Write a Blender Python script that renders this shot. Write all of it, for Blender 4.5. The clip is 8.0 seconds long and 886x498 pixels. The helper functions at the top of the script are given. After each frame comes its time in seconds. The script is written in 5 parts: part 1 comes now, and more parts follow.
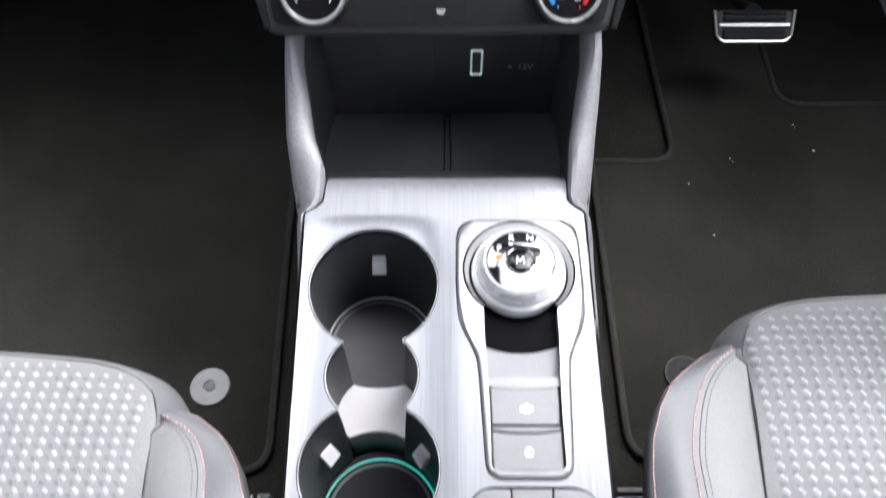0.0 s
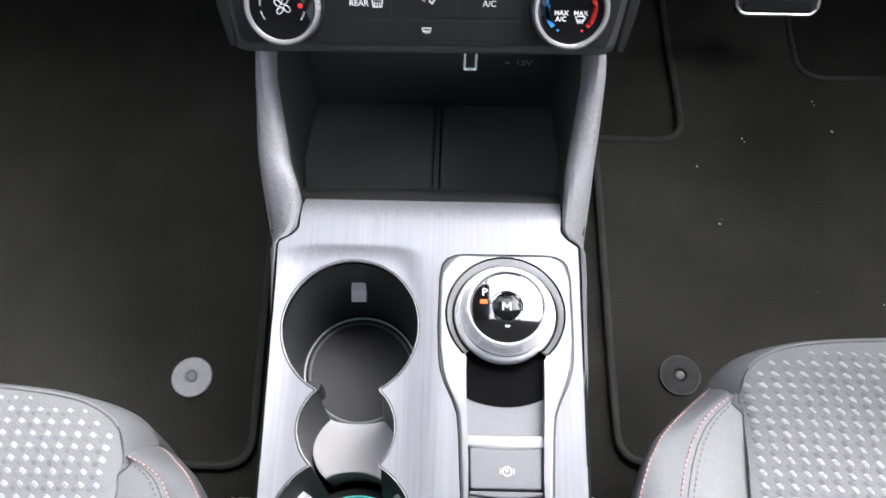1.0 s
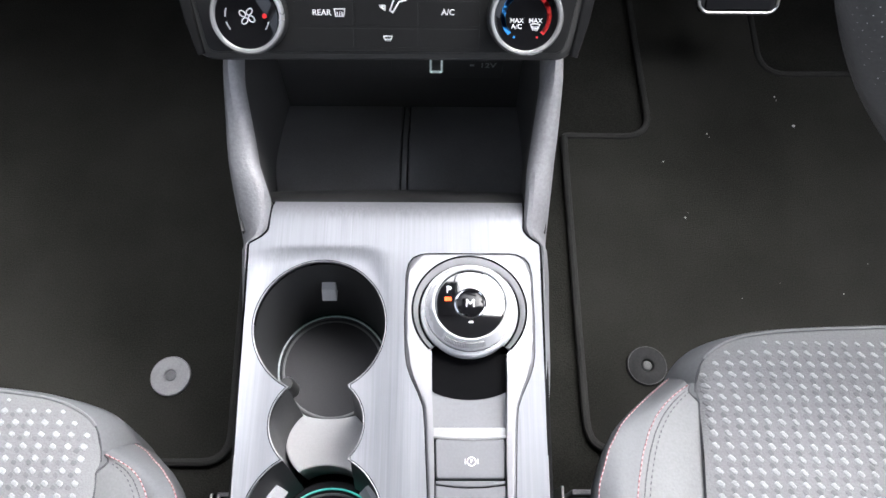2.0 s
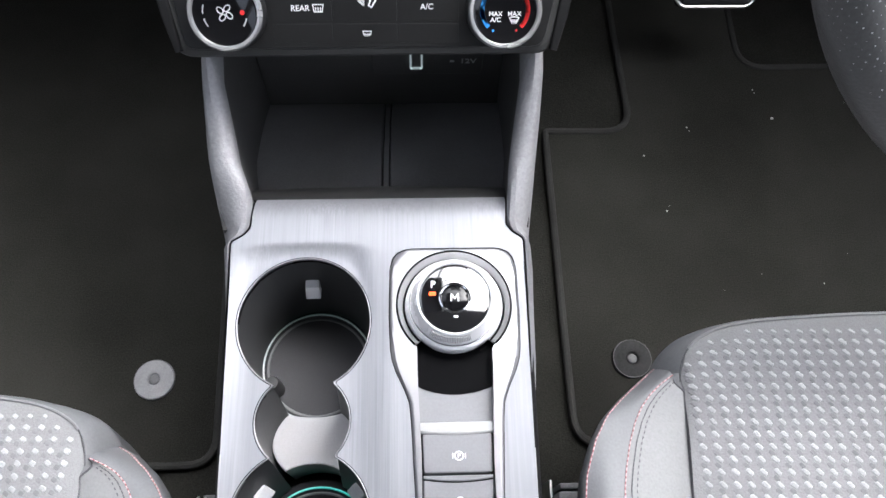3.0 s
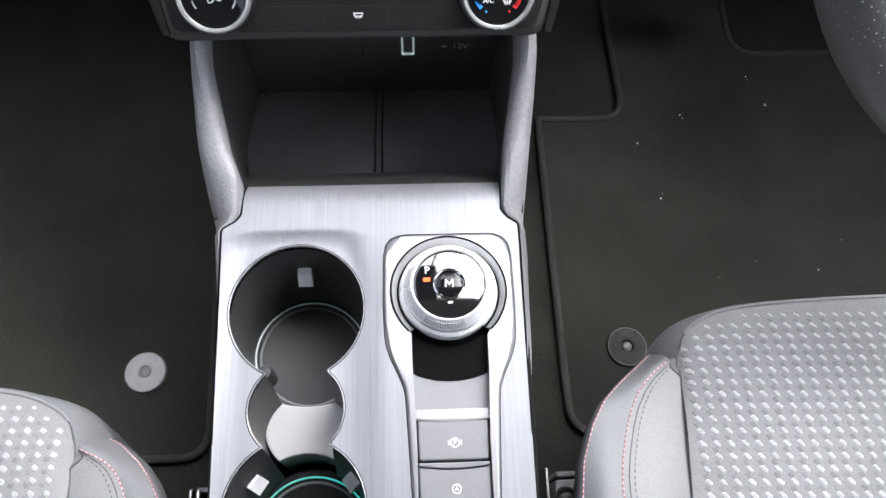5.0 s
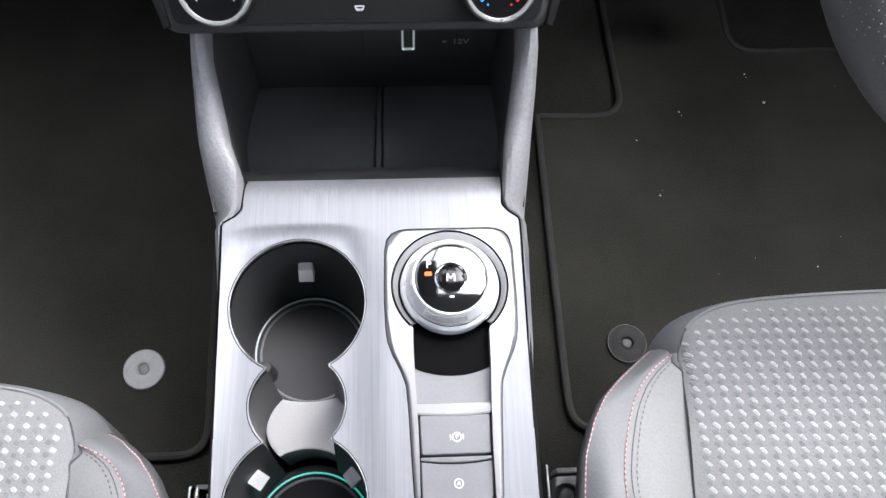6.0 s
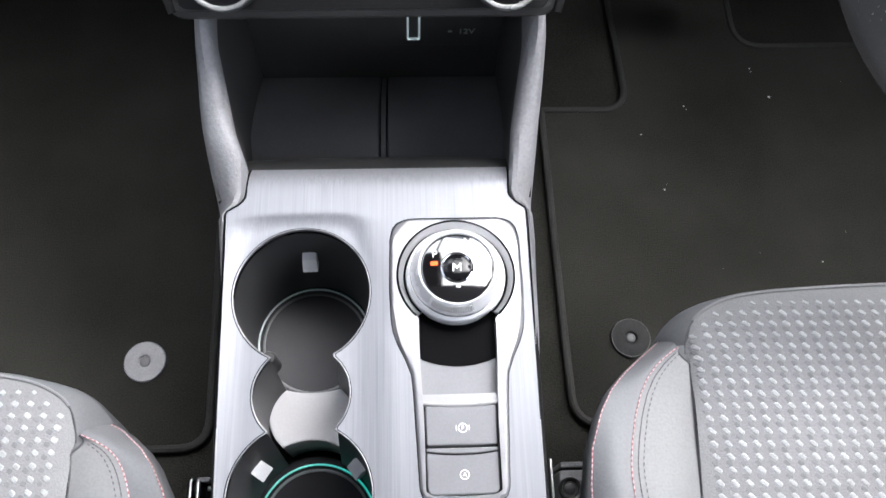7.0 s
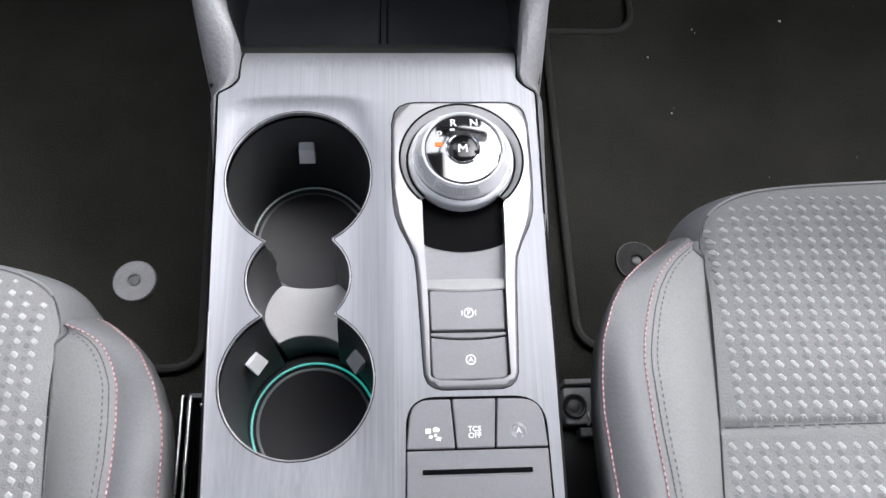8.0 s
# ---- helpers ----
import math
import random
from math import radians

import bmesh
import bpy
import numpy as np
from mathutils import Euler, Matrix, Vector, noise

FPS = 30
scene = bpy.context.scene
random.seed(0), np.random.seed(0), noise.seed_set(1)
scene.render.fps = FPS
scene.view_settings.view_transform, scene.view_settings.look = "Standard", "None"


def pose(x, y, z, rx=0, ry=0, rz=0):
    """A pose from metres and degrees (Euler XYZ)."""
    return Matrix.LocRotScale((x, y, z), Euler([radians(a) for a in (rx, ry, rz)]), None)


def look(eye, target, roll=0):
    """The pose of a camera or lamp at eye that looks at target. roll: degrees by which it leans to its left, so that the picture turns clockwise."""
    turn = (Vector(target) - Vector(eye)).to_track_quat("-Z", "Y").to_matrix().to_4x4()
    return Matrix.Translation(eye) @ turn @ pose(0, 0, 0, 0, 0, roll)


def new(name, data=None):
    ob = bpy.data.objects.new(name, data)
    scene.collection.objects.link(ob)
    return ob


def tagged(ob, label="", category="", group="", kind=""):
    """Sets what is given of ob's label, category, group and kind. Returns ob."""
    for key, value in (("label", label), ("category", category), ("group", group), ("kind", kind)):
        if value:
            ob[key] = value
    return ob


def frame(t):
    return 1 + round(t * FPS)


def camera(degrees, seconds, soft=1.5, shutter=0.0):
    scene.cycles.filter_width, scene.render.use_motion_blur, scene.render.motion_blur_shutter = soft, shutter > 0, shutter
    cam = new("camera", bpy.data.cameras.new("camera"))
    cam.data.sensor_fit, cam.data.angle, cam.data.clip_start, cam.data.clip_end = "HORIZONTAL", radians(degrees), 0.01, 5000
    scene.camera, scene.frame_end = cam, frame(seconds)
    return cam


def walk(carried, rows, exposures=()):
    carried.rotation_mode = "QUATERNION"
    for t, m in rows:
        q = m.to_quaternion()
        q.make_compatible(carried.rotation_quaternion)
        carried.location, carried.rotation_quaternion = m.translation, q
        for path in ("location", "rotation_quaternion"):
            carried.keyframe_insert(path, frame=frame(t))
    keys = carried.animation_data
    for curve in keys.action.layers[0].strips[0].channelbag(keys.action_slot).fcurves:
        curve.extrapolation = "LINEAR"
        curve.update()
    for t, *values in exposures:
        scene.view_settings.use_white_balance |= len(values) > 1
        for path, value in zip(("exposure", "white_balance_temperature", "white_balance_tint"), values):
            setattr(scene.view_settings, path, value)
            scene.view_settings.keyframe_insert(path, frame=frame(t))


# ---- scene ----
cam = camera(59.8, 8.0, 1.5, 0.5)
PATH = [
    (0, (0.003, 0.009, 0.664), (-0.005, 1.023, -1.06), -0.5),
    (0.2, (0.007, 0.037, 0.678), (-0.014, 1.025, -1.061), -1.4),
    (0.5, (0.012, 0.075, 0.681), (-0.032, 0.977, -1.104), -2.1),
    (1, (0.015, 0.093, 0.67), (-0.004, 0.888, -1.165), -0.1),
    (1.5, (0.026, 0.092, 0.686), (0.026, 0.87, -1.156), 0.9),
    (3, (0.027, 0.087, 0.684), (0.088, 0.869, -1.156), 3.3),
    (3.5, (0.026, 0.086, 0.68), (0.097, 0.865, -1.16), 3.8),
    (4, (0.027, 0.085, 0.678), (0.103, 0.86, -1.164), 4.0),
    (4.5, (0.027, 0.085, 0.678), (0.105, 0.854, -1.167), 4.1),
    (6, (0.023, 0.081, 0.674), (0.114, 0.853, -1.169), 4.9),
    (6.5, (0.023, 0.081, 0.674), (0.116, 0.848, -1.17), 5.3),
    (7, (0.019, 0.078, 0.668), (0.113, 0.847, -1.176), 5.4),
    (7.3, (0.017, 0.044, 0.645), (0.118, 0.854, -1.181), 5.3),
    (7.5, (0.019, 0.044, 0.629), (0.124, 0.796, -1.221), 6.7),
    (8, (0.013, 0.039, 0.628), (0.124, 0.755, -1.237), 7.4),
]
walk(cam, [(t, look(eye, target, roll)) for t, eye, target, roll in PATH],
     [(0.0, 2.55, 6100, 11), (1.0, 2.45, 6100, 11), (7.0, 2.43, 6100, 11), (7.5, 2.2, 6100, 11), (8.0, 2.05, 6100, 11)])


# ---- world and light ----
world = bpy.data.worlds.new("sky")
scene.world = world
world.use_nodes = True
wn = world.node_tree
sky = wn.nodes.new("ShaderNodeTexSky")
sky.sky_type = "NISHITA"
sky.sun_disc = False
sky.sun_elevation, sky.sun_rotation = radians(59), radians(48)
sky.air_density, sky.dust_density, sky.ozone_density = 1.0, 6.0, 1.0
haze = wn.nodes.new("ShaderNodeHueSaturation")
haze.inputs["Saturation"].default_value = 0.35
wn.links.new(sky.outputs["Color"], haze.inputs["Color"])
wn.links.new(haze.outputs["Color"], wn.nodes["Background"].inputs["Color"])
wn.nodes["Background"].inputs["Strength"].default_value = 0.125

sun_data = bpy.data.lights.new("sun", "SUN")
sun_data.energy, sun_data.angle, sun_data.color = 0.95, radians(64), (1.0, 0.99, 0.97)
sun = new("sun", sun_data)
sun.matrix_world = look((1.1, 1.0, 2.5), (0, 0, 0))


# ---- materials ----
def material(name, color, rough=0.5, metal=0.0, grain=0.0, grain_size=400.0, vary=0.12, vary_size=9.0, streak=None,
             emit=None, emit_strength=0.0, coat=0.0, per_piece=0.0, sheen=0.0, spec=0.5):
    """A surface with a fine grain (bump) and a coarse wear (colour and gloss)."""
    m = bpy.data.materials.new(name)
    m.use_nodes = True
    nt = m.node_tree
    b = nt.nodes["Principled BSDF"]
    b.inputs["Metallic"].default_value = metal
    b.inputs["Coat Weight"].default_value = coat
    b.inputs["Specular IOR Level"].default_value = spec
    b.inputs["Coat Roughness"].default_value = 0.05
    b.inputs["Sheen Weight"].default_value = sheen
    co = nt.nodes.new("ShaderNodeTexCoord")
    where = co.outputs["Object"]
    if streak:
        mp = nt.nodes.new("ShaderNodeMapping")
        mp.inputs["Scale"].default_value = streak
        nt.links.new(where, mp.inputs["Vector"])
        fine_at = mp.outputs["Vector"]
    else:
        fine_at = where
    fine = nt.nodes.new("ShaderNodeTexNoise")
    fine.inputs["Scale"].default_value = grain_size
    fine.inputs["Detail"].default_value = 3.0
    nt.links.new(fine_at, fine.inputs["Vector"])
    coarse = nt.nodes.new("ShaderNodeTexNoise")
    coarse.inputs["Scale"].default_value = vary_size
    coarse.inputs["Detail"].default_value = 5.0
    nt.links.new(where, coarse.inputs["Vector"])
    add = nt.nodes.new("ShaderNodeMath")
    add.operation = "MULTIPLY_ADD"
    nt.links.new(fine.outputs["Fac"], add.inputs[0])
    add.inputs[1].default_value = 0.5
    half = nt.nodes.new("ShaderNodeMath")
    half.operation = "MULTIPLY"
    half.inputs[1].default_value = 0.5
    nt.links.new(coarse.outputs["Fac"], half.inputs[0])
    nt.links.new(half.outputs[0], add.inputs[2])
    ramp = nt.nodes.new("ShaderNodeValToRGB")
    lo = [max(0.0, c * (1 - vary)) for c in color]
    hi = [min(1.0, c * (1 + vary)) for c in color]
    ramp.color_ramp.elements[0].position, ramp.color_ramp.elements[1].position = 0.36, 0.64
    ramp.color_ramp.elements[0].color, ramp.color_ramp.elements[1].color = (*lo, 1), (*hi, 1)
    nt.links.new(add.outputs[0], ramp.inputs["Fac"])
    out = ramp.outputs["Color"]
    if per_piece:
        info = nt.nodes.new("ShaderNodeNewGeometry")
        hsv = nt.nodes.new("ShaderNodeHueSaturation")
        rng = nt.nodes.new("ShaderNodeMapRange")
        rng.inputs["To Min"].default_value, rng.inputs["To Max"].default_value = 1 - per_piece, 1 + per_piece
        nt.links.new(info.outputs["Random Per Island"], rng.inputs["Value"])
        nt.links.new(rng.outputs["Result"], hsv.inputs["Value"])
        nt.links.new(out, hsv.inputs["Color"])
        out = hsv.outputs["Color"]
    nt.links.new(out, b.inputs["Base Color"])
    rr = nt.nodes.new("ShaderNodeMapRange")
    rr.inputs["From Min"].default_value, rr.inputs["From Max"].default_value = 0.3, 0.7
    rr.inputs["To Min"].default_value, rr.inputs["To Max"].default_value = max(0.02, rough * 0.85), min(1.0, rough * 1.15)
    nt.links.new(add.outputs[0], rr.inputs["Value"])
    nt.links.new(rr.outputs["Result"], b.inputs["Roughness"])
    if grain:
        bump = nt.nodes.new("ShaderNodeBump")
        bump.inputs["Strength"].default_value = grain
        bump.inputs["Distance"].default_value = 0.0006
        nt.links.new(fine.outputs["Fac"], bump.inputs["Height"])
        nt.links.new(bump.outputs["Normal"], b.inputs["Normal"])
    if emit:
        b.inputs["Emission Color"].default_value = (*emit, 1)
        b.inputs["Emission Strength"].default_value = emit_strength
    return m


BRUSHED = material("brushed_silver", (0.255, 0.260, 0.280), 0.46, 0.3, 0.16, 500, 0.10, 6, spec=0.35, streak=(1.0, 0.02, 1.0))


def add_streaks(m, amount):
    """Long fine brush lines, stronger in some patches than in others."""
    nt = m.node_tree
    b = nt.nodes["Principled BSDF"]
    base = b.inputs["Base Color"].links[0].from_socket
    co = nt.nodes.new("ShaderNodeTexCoord")

    def noise_at(scale, size, detail):
        mp = nt.nodes.new("ShaderNodeMapping")
        mp.inputs["Scale"].default_value = scale
        tex = nt.nodes.new("ShaderNodeTexNoise")
        tex.inputs["Scale"].default_value, tex.inputs["Detail"].default_value = size, detail
        nt.links.new(co.outputs["Object"], mp.inputs["Vector"])
        nt.links.new(mp.outputs["Vector"], tex.inputs["Vector"])
        return tex.outputs["Fac"]
    lines, patches = noise_at((1.0, 0.014, 1.0), 1100, 2.0), noise_at((1.0, 0.35, 1.0), 55, 2.0)
    strong = nt.nodes.new("ShaderNodeMapRange")
    strong.inputs["From Min"].default_value, strong.inputs["From Max"].default_value = 0.42, 0.70
    strong.inputs["To Min"].default_value, strong.inputs["To Max"].default_value = 0.25, 1.0
    nt.links.new(patches, strong.inputs["Value"])
    dark = nt.nodes.new("ShaderNodeMapRange")
    dark.inputs["From Min"].default_value, dark.inputs["From Max"].default_value = 0.35, 0.65
    dark.inputs["To Min"].default_value, dark.inputs["To Max"].default_value = -amount, amount
    nt.links.new(lines, dark.inputs["Value"])
    mul = nt.nodes.new("ShaderNodeMath")
    mul.operation = "MULTIPLY_ADD"
    mul.inputs[2].default_value = 1.0
    nt.links.new(strong.outputs["Result"], mul.inputs[0])
    nt.links.new(dark.outputs["Result"], mul.inputs[1])
    hsv = nt.nodes.new("ShaderNodeHueSaturation")
    nt.links.new(base, hsv.inputs["Color"])
    nt.links.new(mul.outputs[0], hsv.inputs["Value"])
    nt.links.new(hsv.outputs["Color"], b.inputs["Base Color"])


add_streaks(BRUSHED, 0.09)
CHROME = material("satin_chrome", (0.28, 0.28, 0.289), 0.36, 0.45, 0.0, 60, 0.03, 20)
DIAL_SILVER = material("dial_silver", (0.86, 0.86, 0.875), 0.28, 0.15, 0.0, 60, 0.04, 20)
BRIGHT = material("bright_chrome", (0.86, 0.86, 0.87), 0.07, 1.0, 0.0, 600, 0.04, 20)
SILVER_PAINT = material("silver_grained_plastic", (0.40, 0.40, 0.411), 0.52, 0.35, 0.7, 480, 0.14, 14)
BLACK = material("black_grained_plastic", (0.046, 0.046, 0.044), 0.55, 0.0, 0.35, 900, 0.15, 14)
SIDE_BLACK = material("matt_black_plastic", (0.012, 0.012, 0.0125), 0.65, 0.0, 0.35, 900, 0.15, 14, spec=0.2)
CHARCOAL = material("charcoal_grained_plastic", (0.034, 0.034, 0.036), 0.48, 0.0, 0.6, 900, 0.15, 14)
BUTTON_BLACK = material("gloss_black_button", (0.006, 0.006, 0.007), 0.08, 0.0, 0.0, 300, 0.1, 12, spec=0.22)
GLOSS = material("gloss_black", (0.006, 0.006, 0.007), 0.06, 0.0, 0.0, 300, 0.1, 12)
WELL = material("deep_black", (0.0025, 0.0025, 0.003), 0.55, 0.0, 0.1, 700, 0.12, 20, spec=0.03)
SATIN_RING = material("satin_ring", (0.68, 0.68, 0.687), 0.30, 0.6, 0.0, 60, 0.03, 20)
KNOB_RING = material("bright_knob_ring", (0.62, 0.62, 0.625), 0.26, 0.6, 0.0, 60, 0.03, 20)
DARK_CHROME = material("dark_chrome", (0.20, 0.20, 0.205), 0.22, 1.0, 0.03, 600, 0.06, 20)
LACQUER = material("lacquered_black", (0.006, 0.006, 0.007), 0.05, 0.0, 0.0, 300, 0.1, 12, coat=0.8, spec=1.0)
FASCIA = material("fascia_black", (0.014, 0.014, 0.014), 0.35, 0.0, 0.05, 700, 0.12, 20)
SATIN_BLACK = material("satin_black", (0.024, 0.024, 0.024), 0.38, 0.0, 0.05, 700, 0.12, 20)
TRAY_WALL = material("tray_wall", (0.085, 0.084, 0.081), 0.55, 0.0, 0.35, 900, 0.15, 14)
TRAY_RUBBER = material("tray_rubber", (0.28, 0.278, 0.280), 0.6, 0.0, 0.35, 1200, 0.15, 18, spec=0.2)
RUBBER = material("dark_rubber", (0.016, 0.016, 0.019), 0.6, 0.0, 0.15, 1200, 0.15, 18, spec=0.2)
GREY_RUBBER = material("grey_rubber", (0.46, 0.46, 0.468), 0.36, 0.0, 0.08, 1200, 0.05, 22)
LINER = material("cup_liner", (0.046, 0.046, 0.047), 0.42, 0.0, 0.08, 700, 0.12, 20, spec=0.25)
LIT_CUP_RUBBER = material("lit_cup_rubber", (0.042, 0.042, 0.045), 0.6, 0.0, 0.15, 1200, 0.15, 18, spec=0.3)
STEP_GREY = material("grey_step", (0.16, 0.165, 0.165), 0.35, 0.0, 0.05, 700, 0.12, 30)
PALE_RUBBER = material("pale_rubber", (0.75, 0.75, 0.76), 0.5, 0.0, 0.25, 1200, 0.10, 22)
BUTTON = material("grey_satin_button", (0.185, 0.186, 0.196), 0.50, 0.2, 0.06, 900, 0.08, 25)
WHITE = material("white_print", (0.88, 0.88, 0.88), 0.5, 0.0, 0.0, 500, 0.04, 60)
DIM = material("grey_print", (0.55, 0.56, 0.56), 0.5, 0.0, 0.0, 500, 0.06, 60)
BLUE = material("blue_print", (0.05, 0.33, 0.85), 0.4, 0.0, 0.0, 500, 0.05, 60)
RED = material("red_print", (0.80, 0.04, 0.04), 0.4, 0.0, 0.0, 500, 0.05, 60)
LAMP_RED = material("red_indicator", (0.8, 0.08, 0.03), 0.8, spec=0.1, emit=(1.0, 0.10, 0.02), emit_strength=0.6)
LAMP_DIM = material("dim_step_ring", (0.78, 0.82, 0.81), 0.25, emit=(0.10, 0.55, 0.46), emit_strength=0.004)
LAMP_TEAL = material("teal_light_ring", (0.30, 0.60, 0.55), 0.25, emit=(0.03, 0.62, 0.49), emit_strength=0.11)
PORT_LIT = material("lit_port_frame", (0.70, 0.73, 0.73), 0.35, 0.0, 0.05, 600, 0.1, 30, emit=(0.75, 0.9, 0.88), emit_strength=0.05)
CARPET = material("black_carpet", (0.026, 0.0254, 0.0222), 0.95, 0.0, 1.0, 700, 0.45, 11, spec=0.06)
MAT = material("black_floor_mat", (0.0312, 0.0306, 0.0268), 0.95, 0.0, 1.0, 800, 0.45, 7, spec=0.06)
BINDING = material("dark_binding", (0.044, 0.0435, 0.041), 0.8, 0.0, 0.8, 900, 0.25, 40, spec=0.15)
FABRIC = material("grey_seat_fabric", (0.225, 0.225, 0.227), 0.9, 0.0, 0.6, 1000, 0.13, 14, sheen=0.15)
WEAVE = material("pale_weave", (0.375, 0.375, 0.379), 0.6, 0.0, 0.5, 900, 0.12, 30, per_piece=0.1)
WEAVE_DARK = material("shaded_weave", (0.190, 0.190, 0.193), 0.85, 0.0, 0.5, 900, 0.12, 30, per_piece=0.12)
LEATHER = material("grey_leatherette", (0.222, 0.222, 0.224), 0.55, 0.0, 0.16, 650, 0.10, 12)
LEATHER_DARK = material("dark_grey_leatherette", (0.158, 0.161, 0.167), 0.5, 0.0, 0.16, 650, 0.10, 12)
THREAD_RED = material("red_thread", (0.62, 0.44, 0.44), 0.7, vary=0.2, vary_size=400, per_piece=0.25)
SEAM_RED = material("red_seam", (0.36, 0.10, 0.11), 0.7)
THREAD_GREY = material("dark_thread", (0.10, 0.10, 0.105), 0.8, vary=0.2, vary_size=400)
WHEEL_LEATHER = material("black_wheel_leather", (0.100, 0.099, 0.098), 0.40, 0.0, 0.4, 600, 0.12, 20)
PERFORATION_GLINT = material("perforation_glint", (0.50, 0.50, 0.51), 0.3, per_piece=0.5)
MIRROR = material("mirror_glass", (0.9, 0.9, 0.9), 0.02, 1.0, 0.0, 300, 0.01, 12)
BRACKET = material("grey_steel_bracket", (0.17, 0.17, 0.175), 0.45, 0.3, 0.2, 500, 0.25, 60)
STEEL = material("dark_steel", (0.022, 0.022, 0.023), 0.42, 0.5, 0.2, 500, 0.2, 40)
ALUMINIUM = material("pedal_aluminium", (0.82, 0.81, 0.78), 0.3, 1.0, 0.1, 700, 0.12, 60)
TRIM_GREY = material("headliner_grey", (0.58, 0.58, 0.57), 0.9, 0.0, 0.5, 500, 0.08, 6)
LINT = material("pale_lint", (0.6, 0.6, 0.57), 0.9)
DISC_GREY = material("grey_clip_plastic", (0.37, 0.37, 0.377), 0.5, 0.0, 0.3, 700, 0.14, 60)
DISC_EYE = material("dull_clip_eye", (0.20, 0.20, 0.205), 0.6, 0.0, 0.3, 700, 0.14, 60)
# highlight on the smoked clip's rim and centre, put into the colour
DISC_SHINE = material("clip_highlight", (0.075, 0.075, 0.076), 0.4, 0.0, 0.3, 700, 0.3, 60)
DISC_CLEAR = material("smoked_clip_plastic", (0.022, 0.022, 0.022), 0.50, 0.0, 0.1, 500, 0.35, 60, spec=0.12)


# ---- mesh helpers ----
def part(name, bm, mat, parent=None, label="", smooth=True):
    """Links a bmesh as one mesh object under a thing or part."""
    bmesh.ops.remove_doubles(bm, verts=bm.verts, dist=1e-6)
    bmesh.ops.recalc_face_normals(bm, faces=bm.faces)
    me = bpy.data.meshes.new(name)
    bm.to_mesh(me)
    bm.free()
    me.materials.append(mat)
    if smooth:
        me.shade_smooth()
        me.set_sharp_from_angle(angle=radians(40))
        for poly in me.polygons:
            if len(poly.vertices) > 6:
                poly.use_smooth = False
    ob = new(name, me)
    if parent is not None:
        ob.parent = parent
    if label:
        ob["label"] = label
    return ob


def thing(name, label, category, group="", kind="", at=(0, 0, 0)):
    ob = new(name)
    ob.empty_display_size = 0.02
    return tagged(ob, label, category, group, kind)


def loft(rings, closed=True, cap=(True, True), bm=None):
    """Skins a row of rings of equal length."""
    bm = bm or bmesh.new()
    vs = [[bm.verts.new(p) for p in ring] for ring in rings]
    n = len(vs[0])
    for a, b in zip(vs, vs[1:]):
        for i in range(n if closed else n - 1):
            j = (i + 1) % n
            bm.faces.new((a[i], a[j], b[j], b[i]))
    if closed and cap[0]:
        bm.faces.new(vs[0][::-1])
    if closed and cap[1]:
        bm.faces.new(vs[-1])
    return bm


def revolve(profile, centre=(0, 0, 0), n=64, frame3=None, bm=None, cap=(False, False)):
    """Turns (radius, height) pairs about an axis."""
    c = Vector(centre)
    u, v, w = frame3 or (Vector((1, 0, 0)), Vector((0, 1, 0)), Vector((0, 0, 1)))
    rings = []
    for r, h in profile:
        r = max(r, 1e-5)
        rings.append([c + u * (r * math.cos(2 * math.pi * i / n)) + v * (r * math.sin(2 * math.pi * i / n)) + w * h for i in range(n)])
    return loft(rings, True, cap, bm)


def tube(points, r, n=8, closed=False, bm=None):
    """A round bar along a row of points."""
    pts = [Vector(p) for p in points]
    rings = []
    m = len(pts)
    for i, p in enumerate(pts):
        a = pts[(i - 1) % m] if closed or i else p
        b = pts[(i + 1) % m] if closed or i < m - 1 else p
        d = (b - a).normalized()
        side = d.cross(Vector((0, 0, 1)))
        if side.length < 1e-3:
            side = d.cross(Vector((0, 1, 0)))
        side.normalize()
        up = side.cross(d).normalized()
        rings.append([p + side * (r * math.cos(2 * math.pi * k / n)) + up * (r * math.sin(2 * math.pi * k / n)) for k in range(n)])
    if closed:
        rings.append(rings[0])
        return loft(rings, True, (False, False), bm)
    return loft(rings, True, (True, True), bm)


def rounded(points, r, n=5):
    """A polygon with its corners rounded; r: one radius, or one each."""
    pts = [Vector(p).to_2d() for p in points]
    rs = r if isinstance(r, (list, tuple)) else [r] * len(pts)
    out = []
    for i, p in enumerate(pts):
        a, b = pts[i - 1], pts[(i + 1) % len(pts)]
        if rs[i] <= 0:
            out.append(p)
            continue
        da, db = (a - p), (b - p)
        k = min(rs[i], da.length * 0.48, db.length * 0.48)
        s, e = p + da.normalized() * k, p + db.normalized() * k
        for j in range(n + 1):
            t = j / n
            out.append((1 - t) ** 2 * s + 2 * t * (1 - t) * p + t * t * e)
    return out


